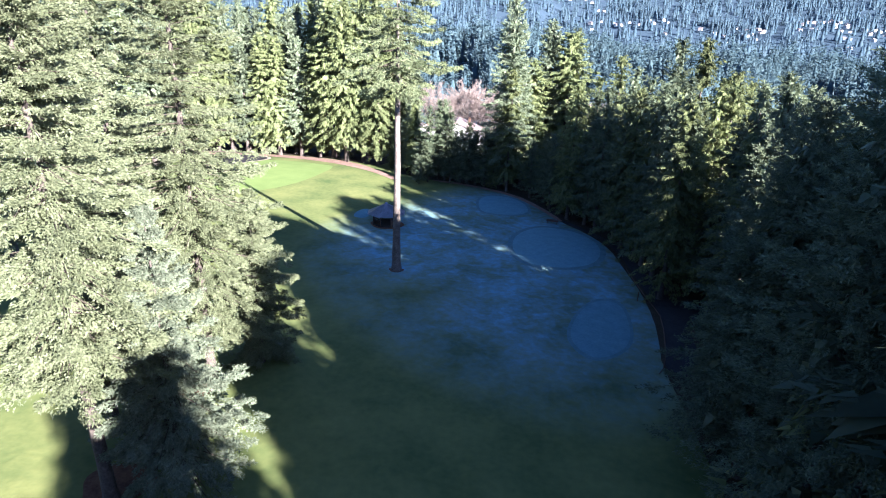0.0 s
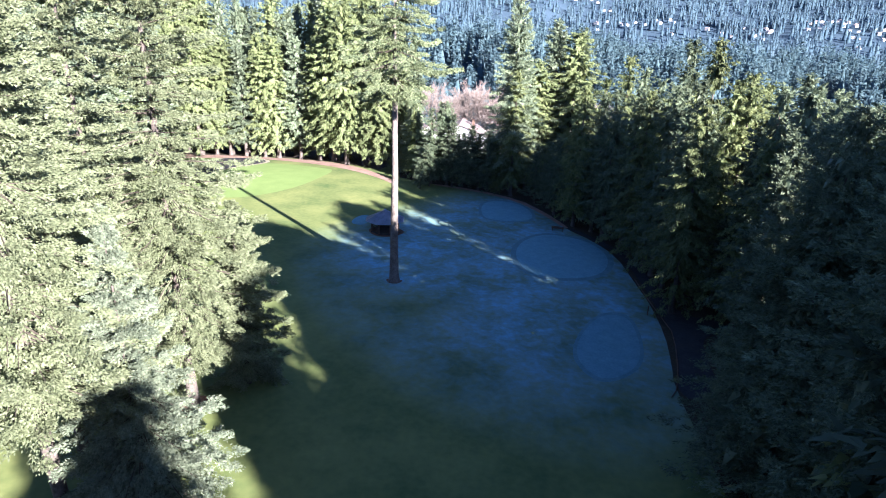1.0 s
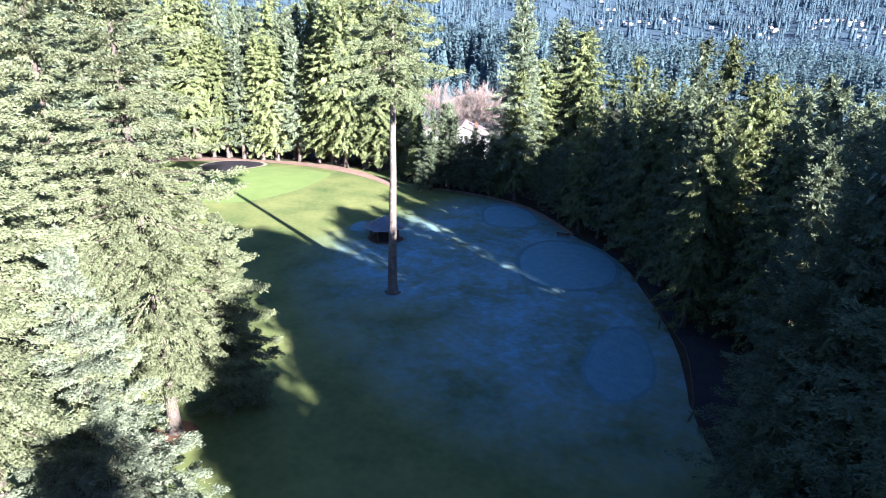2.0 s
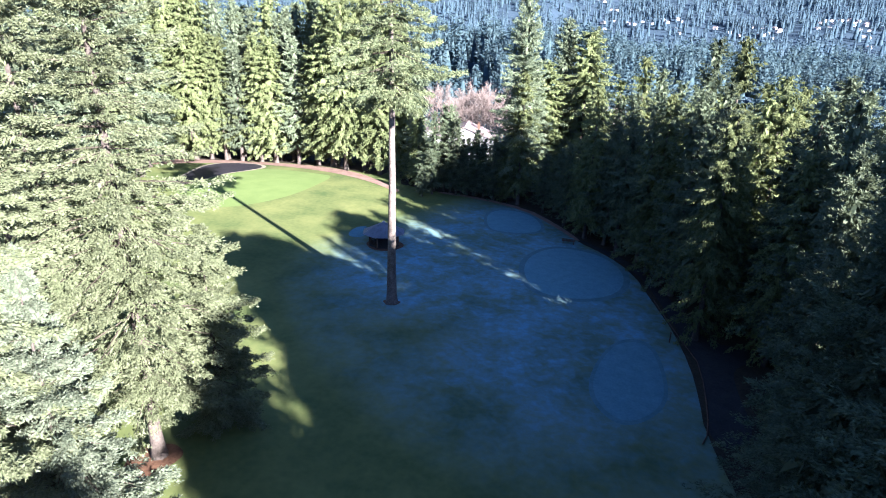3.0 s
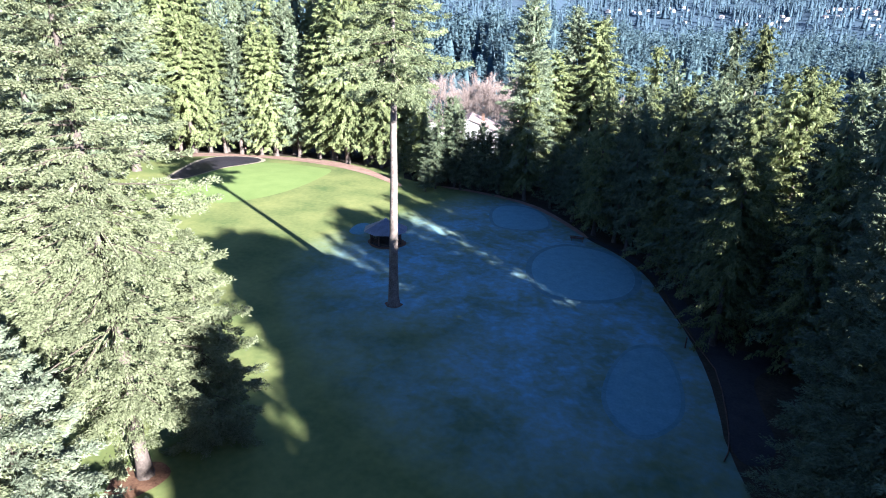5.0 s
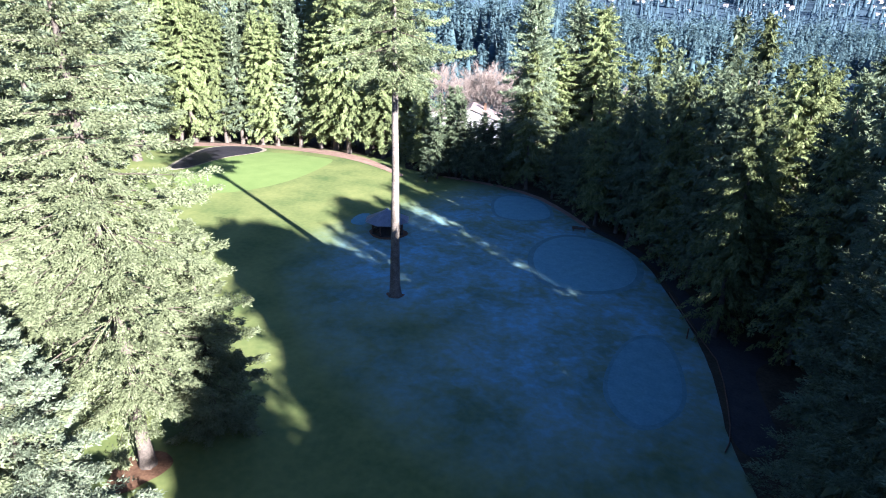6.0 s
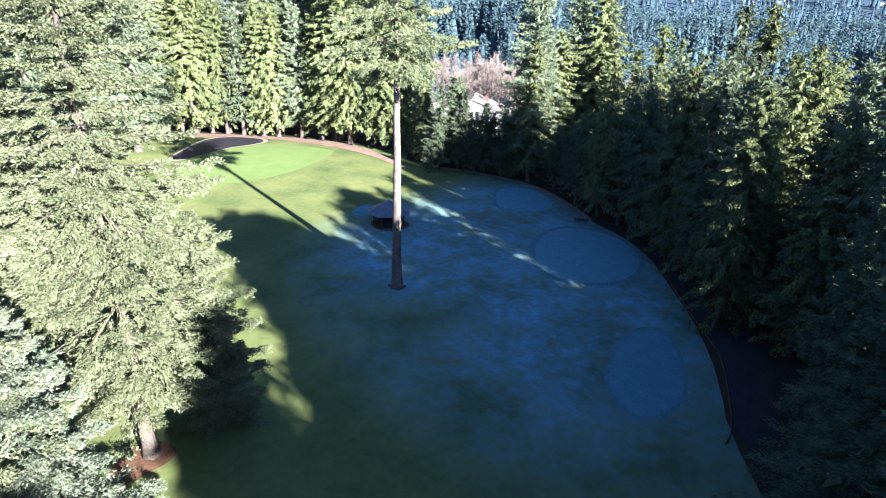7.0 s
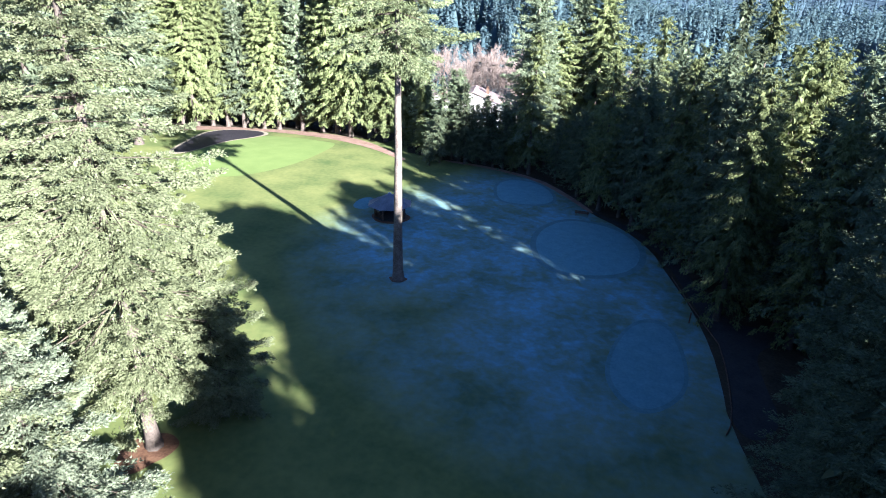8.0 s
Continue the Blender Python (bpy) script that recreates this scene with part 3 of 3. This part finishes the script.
# the dark woods along the shaded side; the sun slips through in slanting lanes: the lit end nearest to the trees, half width
LANES = [((-9.3, 90.6), 0.1), ((8.3, 63.6), -0.15), ((17.6, 34.6), -0.35),
         ((-19.4, 43.6), 0.8), ((-17.2, 38.9), 0.6), ((-15.4, 35.8), 0.5), ((-12.7, 18.3), 0.35), ((-28.0, 15.0), 1.3)]
TAN = math.tan(SUN_ELEVATION)
GLADES = [(27.8, 60.5, 11, 1.6), (3, 107.5, 8, 4), (10.4, 117, 10, 3), (14.4, 115, 10, 3.5)]
CLEARING = [(23.0, 46.5, 4.6), (22.5, 41, 4.0), (20.5, 36.5, 2.5), (22, 53.5, 2.5)]
SET = []


def make_way(x, y, height, wide):
    """Moves a tree aside, or lowers it, so that it leaves the slanting lanes of sun free."""
    for (bx, by), half in LANES:
        d = ((x - bx) - (y - by)) / math.sqrt(2)
        off = ((x - bx) + (y - by)) / math.sqrt(2)
        z = d * TAN
        if d > 0 and z < height:
            r = 0.2 * height * wide * (1 - z / height) ** 0.85 + 0.3
            if abs(off) < 0.8 + half:
                height = z
            elif abs(off) < half + r:
                step = math.copysign(min(half + r - abs(off), 2.6) / math.sqrt(2), off)
                x, y = x + step, y + step
    for x0, y0, z0, half in GLADES:
        d = ((x - x0) - (y - y0)) / math.sqrt(2)
        off = abs((x - x0) + (y - y0)) / math.sqrt(2)
        if d > 3.5 and off < half + 2:
            height = min(height, z0 + d * TAN)
    return x, y, height


def wood(sort, x, y, height, wide=1.0, gap=2.8):
    x, y, height = make_way(x, y, height, wide)
    free = all((x - a) ** 2 + (y - b) ** 2 > gap**2 for a, b in SET) and all((x - a) ** 2 + (y - b) ** 2 > c**2 for a, b, c in CLEARING)
    if free and height > 3:
        SET.append((x, y))
        plant(sort, x, y, height, wide * (1 if height > 14 else 1.3))


edge = [Vector(p) for p in EDGE]
for row in range(8):
    for a, b in zip(edge, edge[1:]):
        length = (b - a).length
        out = Vector((-(b - a).y, (b - a).x)).normalized()
        for s in np.arange(random.uniform(0, 3), length, 3.2 + row * 0.35 + (0.9 if a.y < 15 else 0)):
            p = a + (b - a) * (s / length) + out * (2.3 + (4.5 if 8 < a.y < 30 else 0) + row * 4.6 + random.uniform(-0.8, 1.4))
            u = p.x + p.y
            tall = np.interp(u, [-60, -20, -14, -11, -7.5, -5.5, 3, 5, 8, 9.5, 13, 17.5, 19.5, 22, 24, 30, 34.5, 38, 41, 44, 48, 58, 64, 70, 76, 84, 95, 104, 112], [24, 26, 27, 31, 31, 29.5, 25.5, 25.5, 25.5, 35, 36, 35, 24, 24, 31, 33, 34, 31, 28, 26.5, 26, 25, 24.5, 22, 22, 23.5, 24, 23, 21])
            if row > 3:
                tall = min(tall, 23.5) if p.y > 30 else tall
                if p.x + 0.6 * p.y < 55 and p.y > 70:
                    continue
            away = math.atan2(p.x - 0.8, p.y + 13.4)
            if away > 0.6 and u > 30:
                tall = min(tall + 0.5 * (p.x - 22), 33)
            if row > 1 and u > 80 and p.y > 45:
                tall *= 0.88 if row < 4 else 0.82
            tall = tall * random.uniform(0.9, 1.12)
            if p.x < 1 and p.y > 98:
                if row > 1:
                    continue
                tall = random.uniform(5.5, 8.5)
            far = math.hypot(p.x, p.y)
            shown = min(away, math.atan2(p.x, p.y)) < 0.66 and p.y > 12
            fine = "" if not shown or far > 118 or (row > 4 and far > 90) else "close_" if far < 62 and row < 3 else "fine_"
            sort = "near_fir" if far < 40 and shown and row < 2 else either(fine)
            wood(sort, p.x, p.y, tall, (1.15 if row < 2 else 1.3) if fine else 1.5, 3.2)
for n in range(45):
    x, y = random.uniform(62, 120), random.uniform(-30, 165)
    if y < 100 or x > 70 - (y - 100) * 0.5:
        wood(either("fine_" if math.hypot(x, y) < 100 and math.atan2(x, y) < 0.62 else ""), x, y, random.uniform(18, 23), gap=4.4)
for n in range(30):
    x, y = random.uniform(14, 90), random.uniform(108, 190)
    wood(either(), x, y, random.uniform(15, 21), gap=4.4)
stand(conifer("fir_tree", "tall silvery-green fir at the corner of the woods", FIR_LIT, BARK, 0.4, 71, 37, 5, 6.6, 320, 20, 18, inner=3500, heart=0.12, leaf=0.26, pad=0.6, taper=0.68, ragged=0.32), 2.6, 107.5)
# firs added to fill a gap that let sun onto the tall fir
for x, y, h in [(20.5, 25.8, 24), (23.5, 23.2, 25), (26.5, 20, 25.5)]:
    plant("near_fir", x, y, h, 1.1, 0)
# two high-crowned firs added to stop lanes of sun at their far ends
for x, y, h, low in [(20.3, 32.0, 25, 4.6), (27.9, 42.9, 27, 13.2)]:
    stand(conifer("fir_tree", "dark fir with a bare lower trunk, added in the woods to bound a lane of sun", FIR, BARK, 0.24, 95, h, low, 3.8, 170, 10, 22, inner=1500, heart=0.16, leaf=0.2, pad=0.6, ragged=0.3, limbs=False, taper=0.7), x, y)
# unseen firs added behind the camera, closing the place and keeping sky light off the foreground
for n in range(60):
    x, y = random.uniform(-62, 14), random.uniform(-66, -23)
    if x + y < -27 and abs(x) + abs(y + 13) > 14:
        plant(either(), x, y, random.uniform(27, 34), 1.7)
SPIRES = [(15.6, 118, 30), (22.5, 103.6, 25.5), (26.1, 106.2, 23.6), (23.4, 83.3, 23.2), (25.7, 78.4, 28.8),
          (31.3, 85.0, 28.9), (31.2, 70.0, 25.3), (30.7, 63.7, 24.4), (34.8, 63.9, 25.8), (19.0, 104.6, 21.5),
          (32.5, 78.1, 23.9), (28.1, 53.8, 25.0), (23.3, 75.0, 23.3), (29.6, 50.8, 25.4)]
for x, y, h in SPIRES:
    plant(either("fine_"), x, y, h + 1.6, 1.15)
plant("close_cedar", 27.8, 60.5, 26, 1.25, 0)
plant("edge_fir", 10.4, 117, 32.5, 1.3)
plant("edge_cedar", 14.4, 115, 30.5, 1.4)
plant("edge_cedar", 7.0, 113, 25, 1.3)
for x, y, h, c in [(-15, 104.5, 6, "fir"), (-13.5, 107, 8.5, "fir"), (-20, 117, 6, "edge_cedar"), (-17.5, 112, 7.5, "edge_cedar"), (-9, 111, 9, "fir"), (-5, 110, 8, "fir"), (-1.5, 108.5, 7, "fir"), (-12, 113, 10, "fir"),
                   (-22.8, 117, 4.5, "cedar"), (-17.5, 116, 15, "cedar"), (-13.4, 109, 15.3, "fine_fir"), (-11.6, 110, 16.5, "fine_fir"), (-10.2, 109, 16.6, "fine_fir"), (-8.9, 107.5, 14.5, "fine_fir"), (-6.9, 108, 11, "fine_fir"), (-5.2, 108, 12.6, "fine_fir"), (-3.7, 107, 11.2, "fine_fir"), (-1.8, 106, 11.6, "fine_fir"), (-12, 113.5, 14, "fine_fir"),
                   (-8, 110, 10.5, "fine_fir"), (-6.2, 110.5, 9.8, "fine_cedar"), (-4.4, 110, 9.6, "fine_fir"), (-2.8, 109, 9.8, "fine_cedar"), (-0.6, 108.5, 10.5, "fine_fir")]:
    plant(c, x, y, h, 1.7 if h < 13 else 1.3)


# ---- far woods ----
# clusters of houses on the far hillside: bearing, distance, number of houses, half width
HAMLETS = [(0.19, 1500, 14, 0.06), (0.34, 1450, 16, 0.055), (0.47, 1550, 40, 0.085), (0.1, 1800, 8, 0.05), (0.52, 1350, 10, 0.06)]


def stuff_woods(name, label, seed, count, r0, r1, h0, h1, shape, material, across=(-0.7, 0.58)):
    """Many conifers in one mesh, scattered between two distances; shape: the boughs, pads, tufts and tuft size of each."""
    rng = np.random.default_rng(seed)
    boughs, pads, tufts, leaf = shape
    r = np.sqrt(rng.uniform(r0**2, r1**2, count))
    a = rng.uniform(*across, count)
    x, y = r * np.sin(a), r * np.cos(a)
    keep = ~((x > -42) & (x < 26) & (y < 262)) & (np.sin(x / 23 + np.sin(y / 31) * 2) * np.sin(y / 19 + np.sin(x / 41)) > -0.75)
    for a0, at, _, half in HAMLETS:
        keep &= ~((np.abs(a - a0) < half * 1.1) & (r > at - 130) & (r < at + 90) & (rng.uniform(0, 1, count) < 0.4))
    x, y = x[keep], y[keep]
    n = len(x)
    h = (h0 + (h1 - h0) * rng.beta(2, 2, n)) * (1 + 0.2 * np.sin(x / 37) * np.sin(y / 53)) / 24
    turn, wide, sort = rng.uniform(0, 6.28, n), rng.uniform(0.85, 1.25, n), rng.integers(0, 4, n)
    foot = np.stack([x, y, ground_z(x, y)], -1)
    co, faces, total = [], [], 0
    ring = np.arange(6) * math.pi / 3
    for k in range(4):
        skirts = []
        for low, high, reach in ((0.5, 14, 3.2), (6, 18, 2.5), (12, 22, 1.6)):
            rim = np.stack([reach * np.cos(ring + low) * rng.uniform(0.85, 1.15, 6), reach * np.sin(ring + low) * rng.uniform(0.85, 1.15, 6), low + rng.uniform(-0.8, 0.8, 6)], -1)
            skirts.append((np.concatenate([rim, [(0, 0, high)]]), np.array([(q, (q + 1) % 6, 6) for q in range(6)])))
        tufty = conifer_data(seed * 10 + k, 24, 0.5, 5.6, boughs, pads, tufts, leaf=leaf, pad=leaf * 0.7, limbs=False, taper=0.75, slim=0.5, ragged=0.18, bare=0.35, calm=0.8)[0]
        tree, turns = joined(skirts + [tufty])
        for i in np.flatnonzero(sort == k):
            c, d = math.cos(turn[i]) * wide[i], math.sin(turn[i]) * wide[i]
            co.append(foot[i] + tree @ np.array([[c, d, 0], [-d, c, 0], [0, 0, 1.0]]) * h[i])
            faces.append(turns + total)
            total += len(tree)
    return tagged(part(name, quick_mesh(name, np.concatenate(co), np.concatenate(faces)), material, smooth=True), label, "woods", "", "stuff")


stuff_woods("valley_woods", "conifer woods filling the valley beyond the fairway", 1, 620, 190, 440, 19, 32, (100, 3, 3, 0.85), HAZE_FIR, (-0.78, 0.62))
stuff_woods("bluff_woods", "conifer woods on the bluff across the valley, blued with painted haze", 2, 1600, 430, 800, 22, 42, (56, 2, 2, 1.25), HAZE_FIR)
stuff_woods("hill_woods", "distant conifer woods covering the far hills", 3, 12500, 800, 3000, 18, 36, (8, 2, 1, 2.4), HAZE_HILL)


# ---- bare winter trees by the house ----
def bare_tree_data(seed, height):
    rng = np.random.default_rng(seed)
    wood_parts, twig_o, twig_d, twig_l = [], [], [], []

    def grow(p, d, length, r, depth):
        bend = unit(d + rng.normal(0, 0.18, 3) + np.array([0, 0, 0.12]))
        mid, end = p + d * length * 0.5, p + d * length * 0.5 + bend * length * 0.5
        wood_parts.append(tube([p, mid, end], [r, r * 0.8, r * 0.6], 5 if depth < 2 else 3))
        if depth < 4:
            for _ in range(3 if depth else 5):
                nd = unit(bend + rng.normal(0, 0.42, 3) + np.array([0, 0, 0.2]))
                grow(mid + (end - mid) * rng.uniform(0.2, 1), nd, length * rng.uniform(0.6, 0.85), r * 0.55, depth + 1)
        else:
            for _ in range(40):
                twig_o.append(mid + (end - mid) * rng.uniform(-0.8, 1))
                twig_d.append(unit(bend + rng.normal(0, 0.5, 3)))
                twig_l.append(length * rng.uniform(0.35, 0.75))

    grow(np.zeros(3), np.array([0, 0, 1.0]), height * 0.3, height * 0.011, 0)
    o, d, w = np.array(twig_o), np.array(twig_d), np.array(twig_l)
    side = unit(np.cross(d, rng.normal(0, 1, d.shape)))
    return joined(wood_parts), needles(rng, o, d, side, w, w * 0.014)


BARE = []
for n in range(3):
    tree = tagged(new("bare_tree"), "leafless winter tree with a haze of pinkish-grey twigs", "bare tree", "bare trees by the house")
    stems, twigs = bare_tree_data(80 + n, 16)
    part("trunk", quick_mesh("trunk", *stems), TWIG, tree)
    part("twigwork", quick_mesh("twigwork", *twigs), TWIG, tree)
    BARE.append(tree)
spots = [(-13, 190), (-6, 188), (0, 186), (6, 184), (-18, 200), (-10, 202), (-2, 200), (5, 198), (11, 195), (-22, 186), (-24, 212), (-14, 214), (-5, 216), (4, 214), (12, 210), (18, 200), (24, 205), (-30, 200),
         (1, 176), (30, 215), (20, 222), (8, 226), (-8, 230), (-20, 228), (-2, 240), (14, 238), (38, 215), (45, 225)]
for n, (x, y) in enumerate(spots):
    k = random.uniform(1.35, 1.8)
    m = pose(x, y, float(ground_z(x, y)) - 0.1, 0, 0, random.uniform(0, 360)) @ Matrix.Diagonal((k, k, k, 1))
    if n < 3:
        BARE[n].matrix_basis = m
    else:
        sized_copy(BARE[n % 3], m)


# ---- buildings ----
def boxed(bm, x0, x1, y0, y1, z0, z1):
    v = [bm.verts.new((x, y, z)) for z in (z0, z1) for x, y in ((x0, y0), (x1, y0), (x1, y1), (x0, y1))]
    for f in ((3, 2, 1, 0), (4, 5, 6, 7), (0, 1, 5, 4), (1, 2, 6, 5), (2, 3, 7, 6), (3, 0, 4, 7)):
        bm.faces.new([v[q] for q in f])
    return bm


def box(x0, x1, y0, y1, z0, z1, bevel=0.0):
    bm = boxed(bmesh.new(), x0, x1, y0, y1, z0, z1)
    if bevel:
        bmesh.ops.bevel(bm, geom=bm.edges[:], offset=bevel, segments=1, affect="EDGES")
    return bm


def prism(section, y0, y1):
    """A slab with a given (x, z) section between two planes of y."""
    bm = bmesh.new()
    a = [bm.verts.new((x, y0, z)) for x, z in section]
    b = [bm.verts.new((x, y1, z)) for x, z in section]
    bm.faces.new(a), bm.faces.new(b[::-1])
    for n in range(len(a)):
        bm.faces.new((a[n - 1], b[n - 1], b[n], a[n]))
    bmesh.ops.recalc_face_normals(bm, faces=bm.faces[:])
    return bm


def house(name, label, w, d, eave, rise, windows=True, group=""):
    """A gabled house about the origin, its gable towards -y."""
    h = tagged(new(name), label, "house", group)
    part("wall", prism([(-w / 2, 0), (w / 2, 0), (w / 2, eave), (0, eave + rise), (-w / 2, eave)], -d / 2, d / 2), WHITE_WALL, h)
    o, t = 0.6, 0.3
    drop = rise / (w / 2) * o
    for sgn in (-1, 1):
        part("roof", prism([(0, eave + rise + 0.02), (sgn * (w / 2 + o), eave - drop + 0.02), (sgn * (w / 2 + o), eave - drop + t), (0, eave + rise + t)], -d / 2 - o, d / 2 + o), ROOF, h)
    if windows:
        for x in (-w * 0.3, 0.0, w * 0.3):
            for z in (0.9, 3.4):
                if z + 1.3 < eave:
                    win = part("window", box(x - 0.75, x + 0.75, -d / 2 - 0.08, -d / 2 + 0.02, z, z + 1.3), PAINT, h)
                    part("pane", box(x - 0.62, x + 0.62, -d / 2 - 0.1, -d / 2 - 0.085, z + 0.12, z + 1.18), GLASS, win)
        part("chimney", box(w * 0.2, w * 0.2 + 0.8, 0, 0.8, eave + rise * 0.3, eave + rise + 1.0), DARK_WOOD, h)
    return h


hz = float(ground_z(-12.5, 176))
house("house", "pale two-storey house with a low gabled roof beyond the woods", 17, 11, -1.8 - hz, 3.2).matrix_basis = pose(-12.6, 178, hz)
hz = float(ground_z(-27, 182))
house("house", "white house half hidden behind the cedars", 10, 9, 6, 2.5).matrix_basis = pose(-25, 184, hz, 0, 0, 25)
cottage = house("house", "small pale house among the trees of the far hillside", 13, 10, 5.5, 2.6, False, "houses on the far hillside")
placed = 0
hrng = np.random.default_rng(9)
for a0, r0, count, wide in HAMLETS:
    for n in range(count):
        a, r = a0 + hrng.uniform(-wide, wide), r0 + hrng.uniform(-90, 90)
        x, y = r * math.sin(a), r * math.cos(a)
        k = hrng.uniform(0.5, 0.8)
        m = pose(x, y, float(ground_z(x, y)) + 3.5, 0, 0, hrng.uniform(0, 180)) @ Matrix.Diagonal((k, k, k, 1))
        if placed:
            sized_copy(cottage, m)
        else:
            cottage.matrix_basis = m
        placed += 1


# ---- gazebo ----
def gazebo():
    g = tagged(new("gazebo"), "octagonal gazebo with a dark shingled roof and open sides", "gazebo")
    ring = [(math.cos(radians(22.5 + 45 * n)), math.sin(radians(22.5 + 45 * n))) for n in range(8)]
    bm = bmesh.new()
    low, high = [bm.verts.new((2.35 * x, 2.35 * y, -0.3)) for x, y in ring], [bm.verts.new((2.35 * x, 2.35 * y, 0.12)) for x, y in ring]
    bm.faces.new(high)
    for n in range(8):
        bm.faces.new((low[n - 1], low[n], high[n], high[n - 1]))
    part("base", bm, DIRT, g)
    for n, (x, y) in enumerate(ring):
        part("post", box(2.2 * x - 0.08, 2.2 * x + 0.08, 2.2 * y - 0.08, 2.2 * y + 0.08, 0.12, 2.15, 0.01), DARK_WOOD, g)
        nx, ny = ring[(n + 1) % 8]
        if n != 5:
            co, faces = tube([(2.2 * x, 2.2 * y, 0.95), (2.2 * nx, 2.2 * ny, 0.95)], [0.05, 0.05], 4)
            part("rail", quick_mesh("rail", co, faces), DARK_WOOD, g)
            bm = bmesh.new()
            for z in (0.25, 0.45, 0.65):
                p, q = Vector((2.2 * x, 2.2 * y, z)), Vector((2.2 * nx, 2.2 * ny, z))
                bm.faces.new([bm.verts.new(v) for v in (p, q, q + Vector((0, 0, 0.14)), p + Vector((0, 0, 0.14)))])
            bmesh.ops.solidify(bm, geom=bm.faces[:], thickness=0.03)
            part("side_panel", bm, DARK_WOOD, g)
        bm = bmesh.new()
        e0, e1, top = Vector((3.2 * x, 3.2 * y, 1.85)), Vector((3.2 * nx, 3.2 * ny, 1.85)), Vector((0, 0, 3.4))
        in0, in1 = top + (e0 - top) * 0.07, top + (e1 - top) * 0.07
        bm.faces.new([bm.verts.new(v) for v in (e0, e1, in1, in0)])
        bmesh.ops.solidify(bm, geom=bm.faces[:], thickness=-0.09)
        part("roof_panel", bm, SHINGLE, g)
    co, faces = tube([(0, 0, 3.25), (0, 0, 3.45), (0, 0, 3.5)], [0.26, 0.18, 0.03], 8)
    part("finial", quick_mesh("finial", co, faces), SHINGLE, g)
    return g


gazebo().matrix_basis = pose(-16.6, 77.5, float(ground_z(-16.6, 77.5)) + 0.05, 0, 0, 8)
patch("mulch_ring", [(-16.4 + 2.8 * math.cos(a) * (1 + 0.12 * math.sin(3 * a)), 76.9 + 2.5 * math.sin(a)) for a in np.arange(0, 6.2, 0.6)], LITTER, 0.035, "reddish-brown worn earth round the gazebo", "earth")


# ---- small things ----
def bench():
    b = tagged(new("bench"), "dark wooden bench beside the practice green", "bench")
    for y in (-0.18, 0, 0.18):
        part("seat_slat", box(-1.0, 1.0, y - 0.07, y + 0.07, 0.42, 0.46, 0.008), DARK_WOOD, b)
    for z in (0.6, 0.76):
        part("back_slat", box(-1.0, 1.0, 0.26, 0.3, z, z + 0.12, 0.008), DARK_WOOD, b)
    for x in (-0.8, 0.8):
        for y0, top in ((-0.22, 0.42), (0.25, 0.88)):
            part("leg", box(x - 0.04, x + 0.04, y0 - 0.04, y0 + 0.04, 0, top, 0.006), DARK_WOOD, b)
    return b


bench().matrix_basis = pose(10.6, 84.6, float(ground_z(10.6, 84.6)), 0, 0, 172)


def flagstick():
    f = tagged(new("flagstick"), "thin white flagstick with a small flag on the sunlit green", "flagstick")
    part("pole", quick_mesh("pole", *tube([(0, 0, -0.1), (0, 0, 1.2), (0, 0, 2.3)], [0.025, 0.022, 0.018], 8)), PAINT, f, smooth=True)
    rows = np.linspace(0, 0.45, 7)
    co = np.array([(x, 0.04 * math.sin(x * 14), z) for x in rows for z in (1.95, 2.28)])
    part("flag", quick_mesh("flag", co, [(2 * n, 2 * n + 2, 2 * n + 3, 2 * n + 1) for n in range(6)]), FLAG, f)
    part("cup_rim", quick_mesh("cup_rim", *tube([(0, 0, 0.02), (0, 0, 0.05)], [0.06, 0.06], 12)), PAINT, f)
    return f


flagstick().matrix_basis = pose(-51.5, 94.0, float(ground_z(-51.5, 94)) + 0.03, 0, 0, 30)
marker = tagged(new("marker_post"), "short dark wooden marker post at the edge of the woods", "post")
part("post", box(-0.06, 0.06, -0.06, 0.06, -0.1, 1.15, 0.01), DARK_WOOD, marker)
part("cap", box(-0.08, 0.08, -0.08, 0.08, 1.15, 1.2, 0.01), DARK_WOOD, marker)
marker.matrix_basis = pose(18.9, 55.3, float(ground_z(18.9, 55.3)))
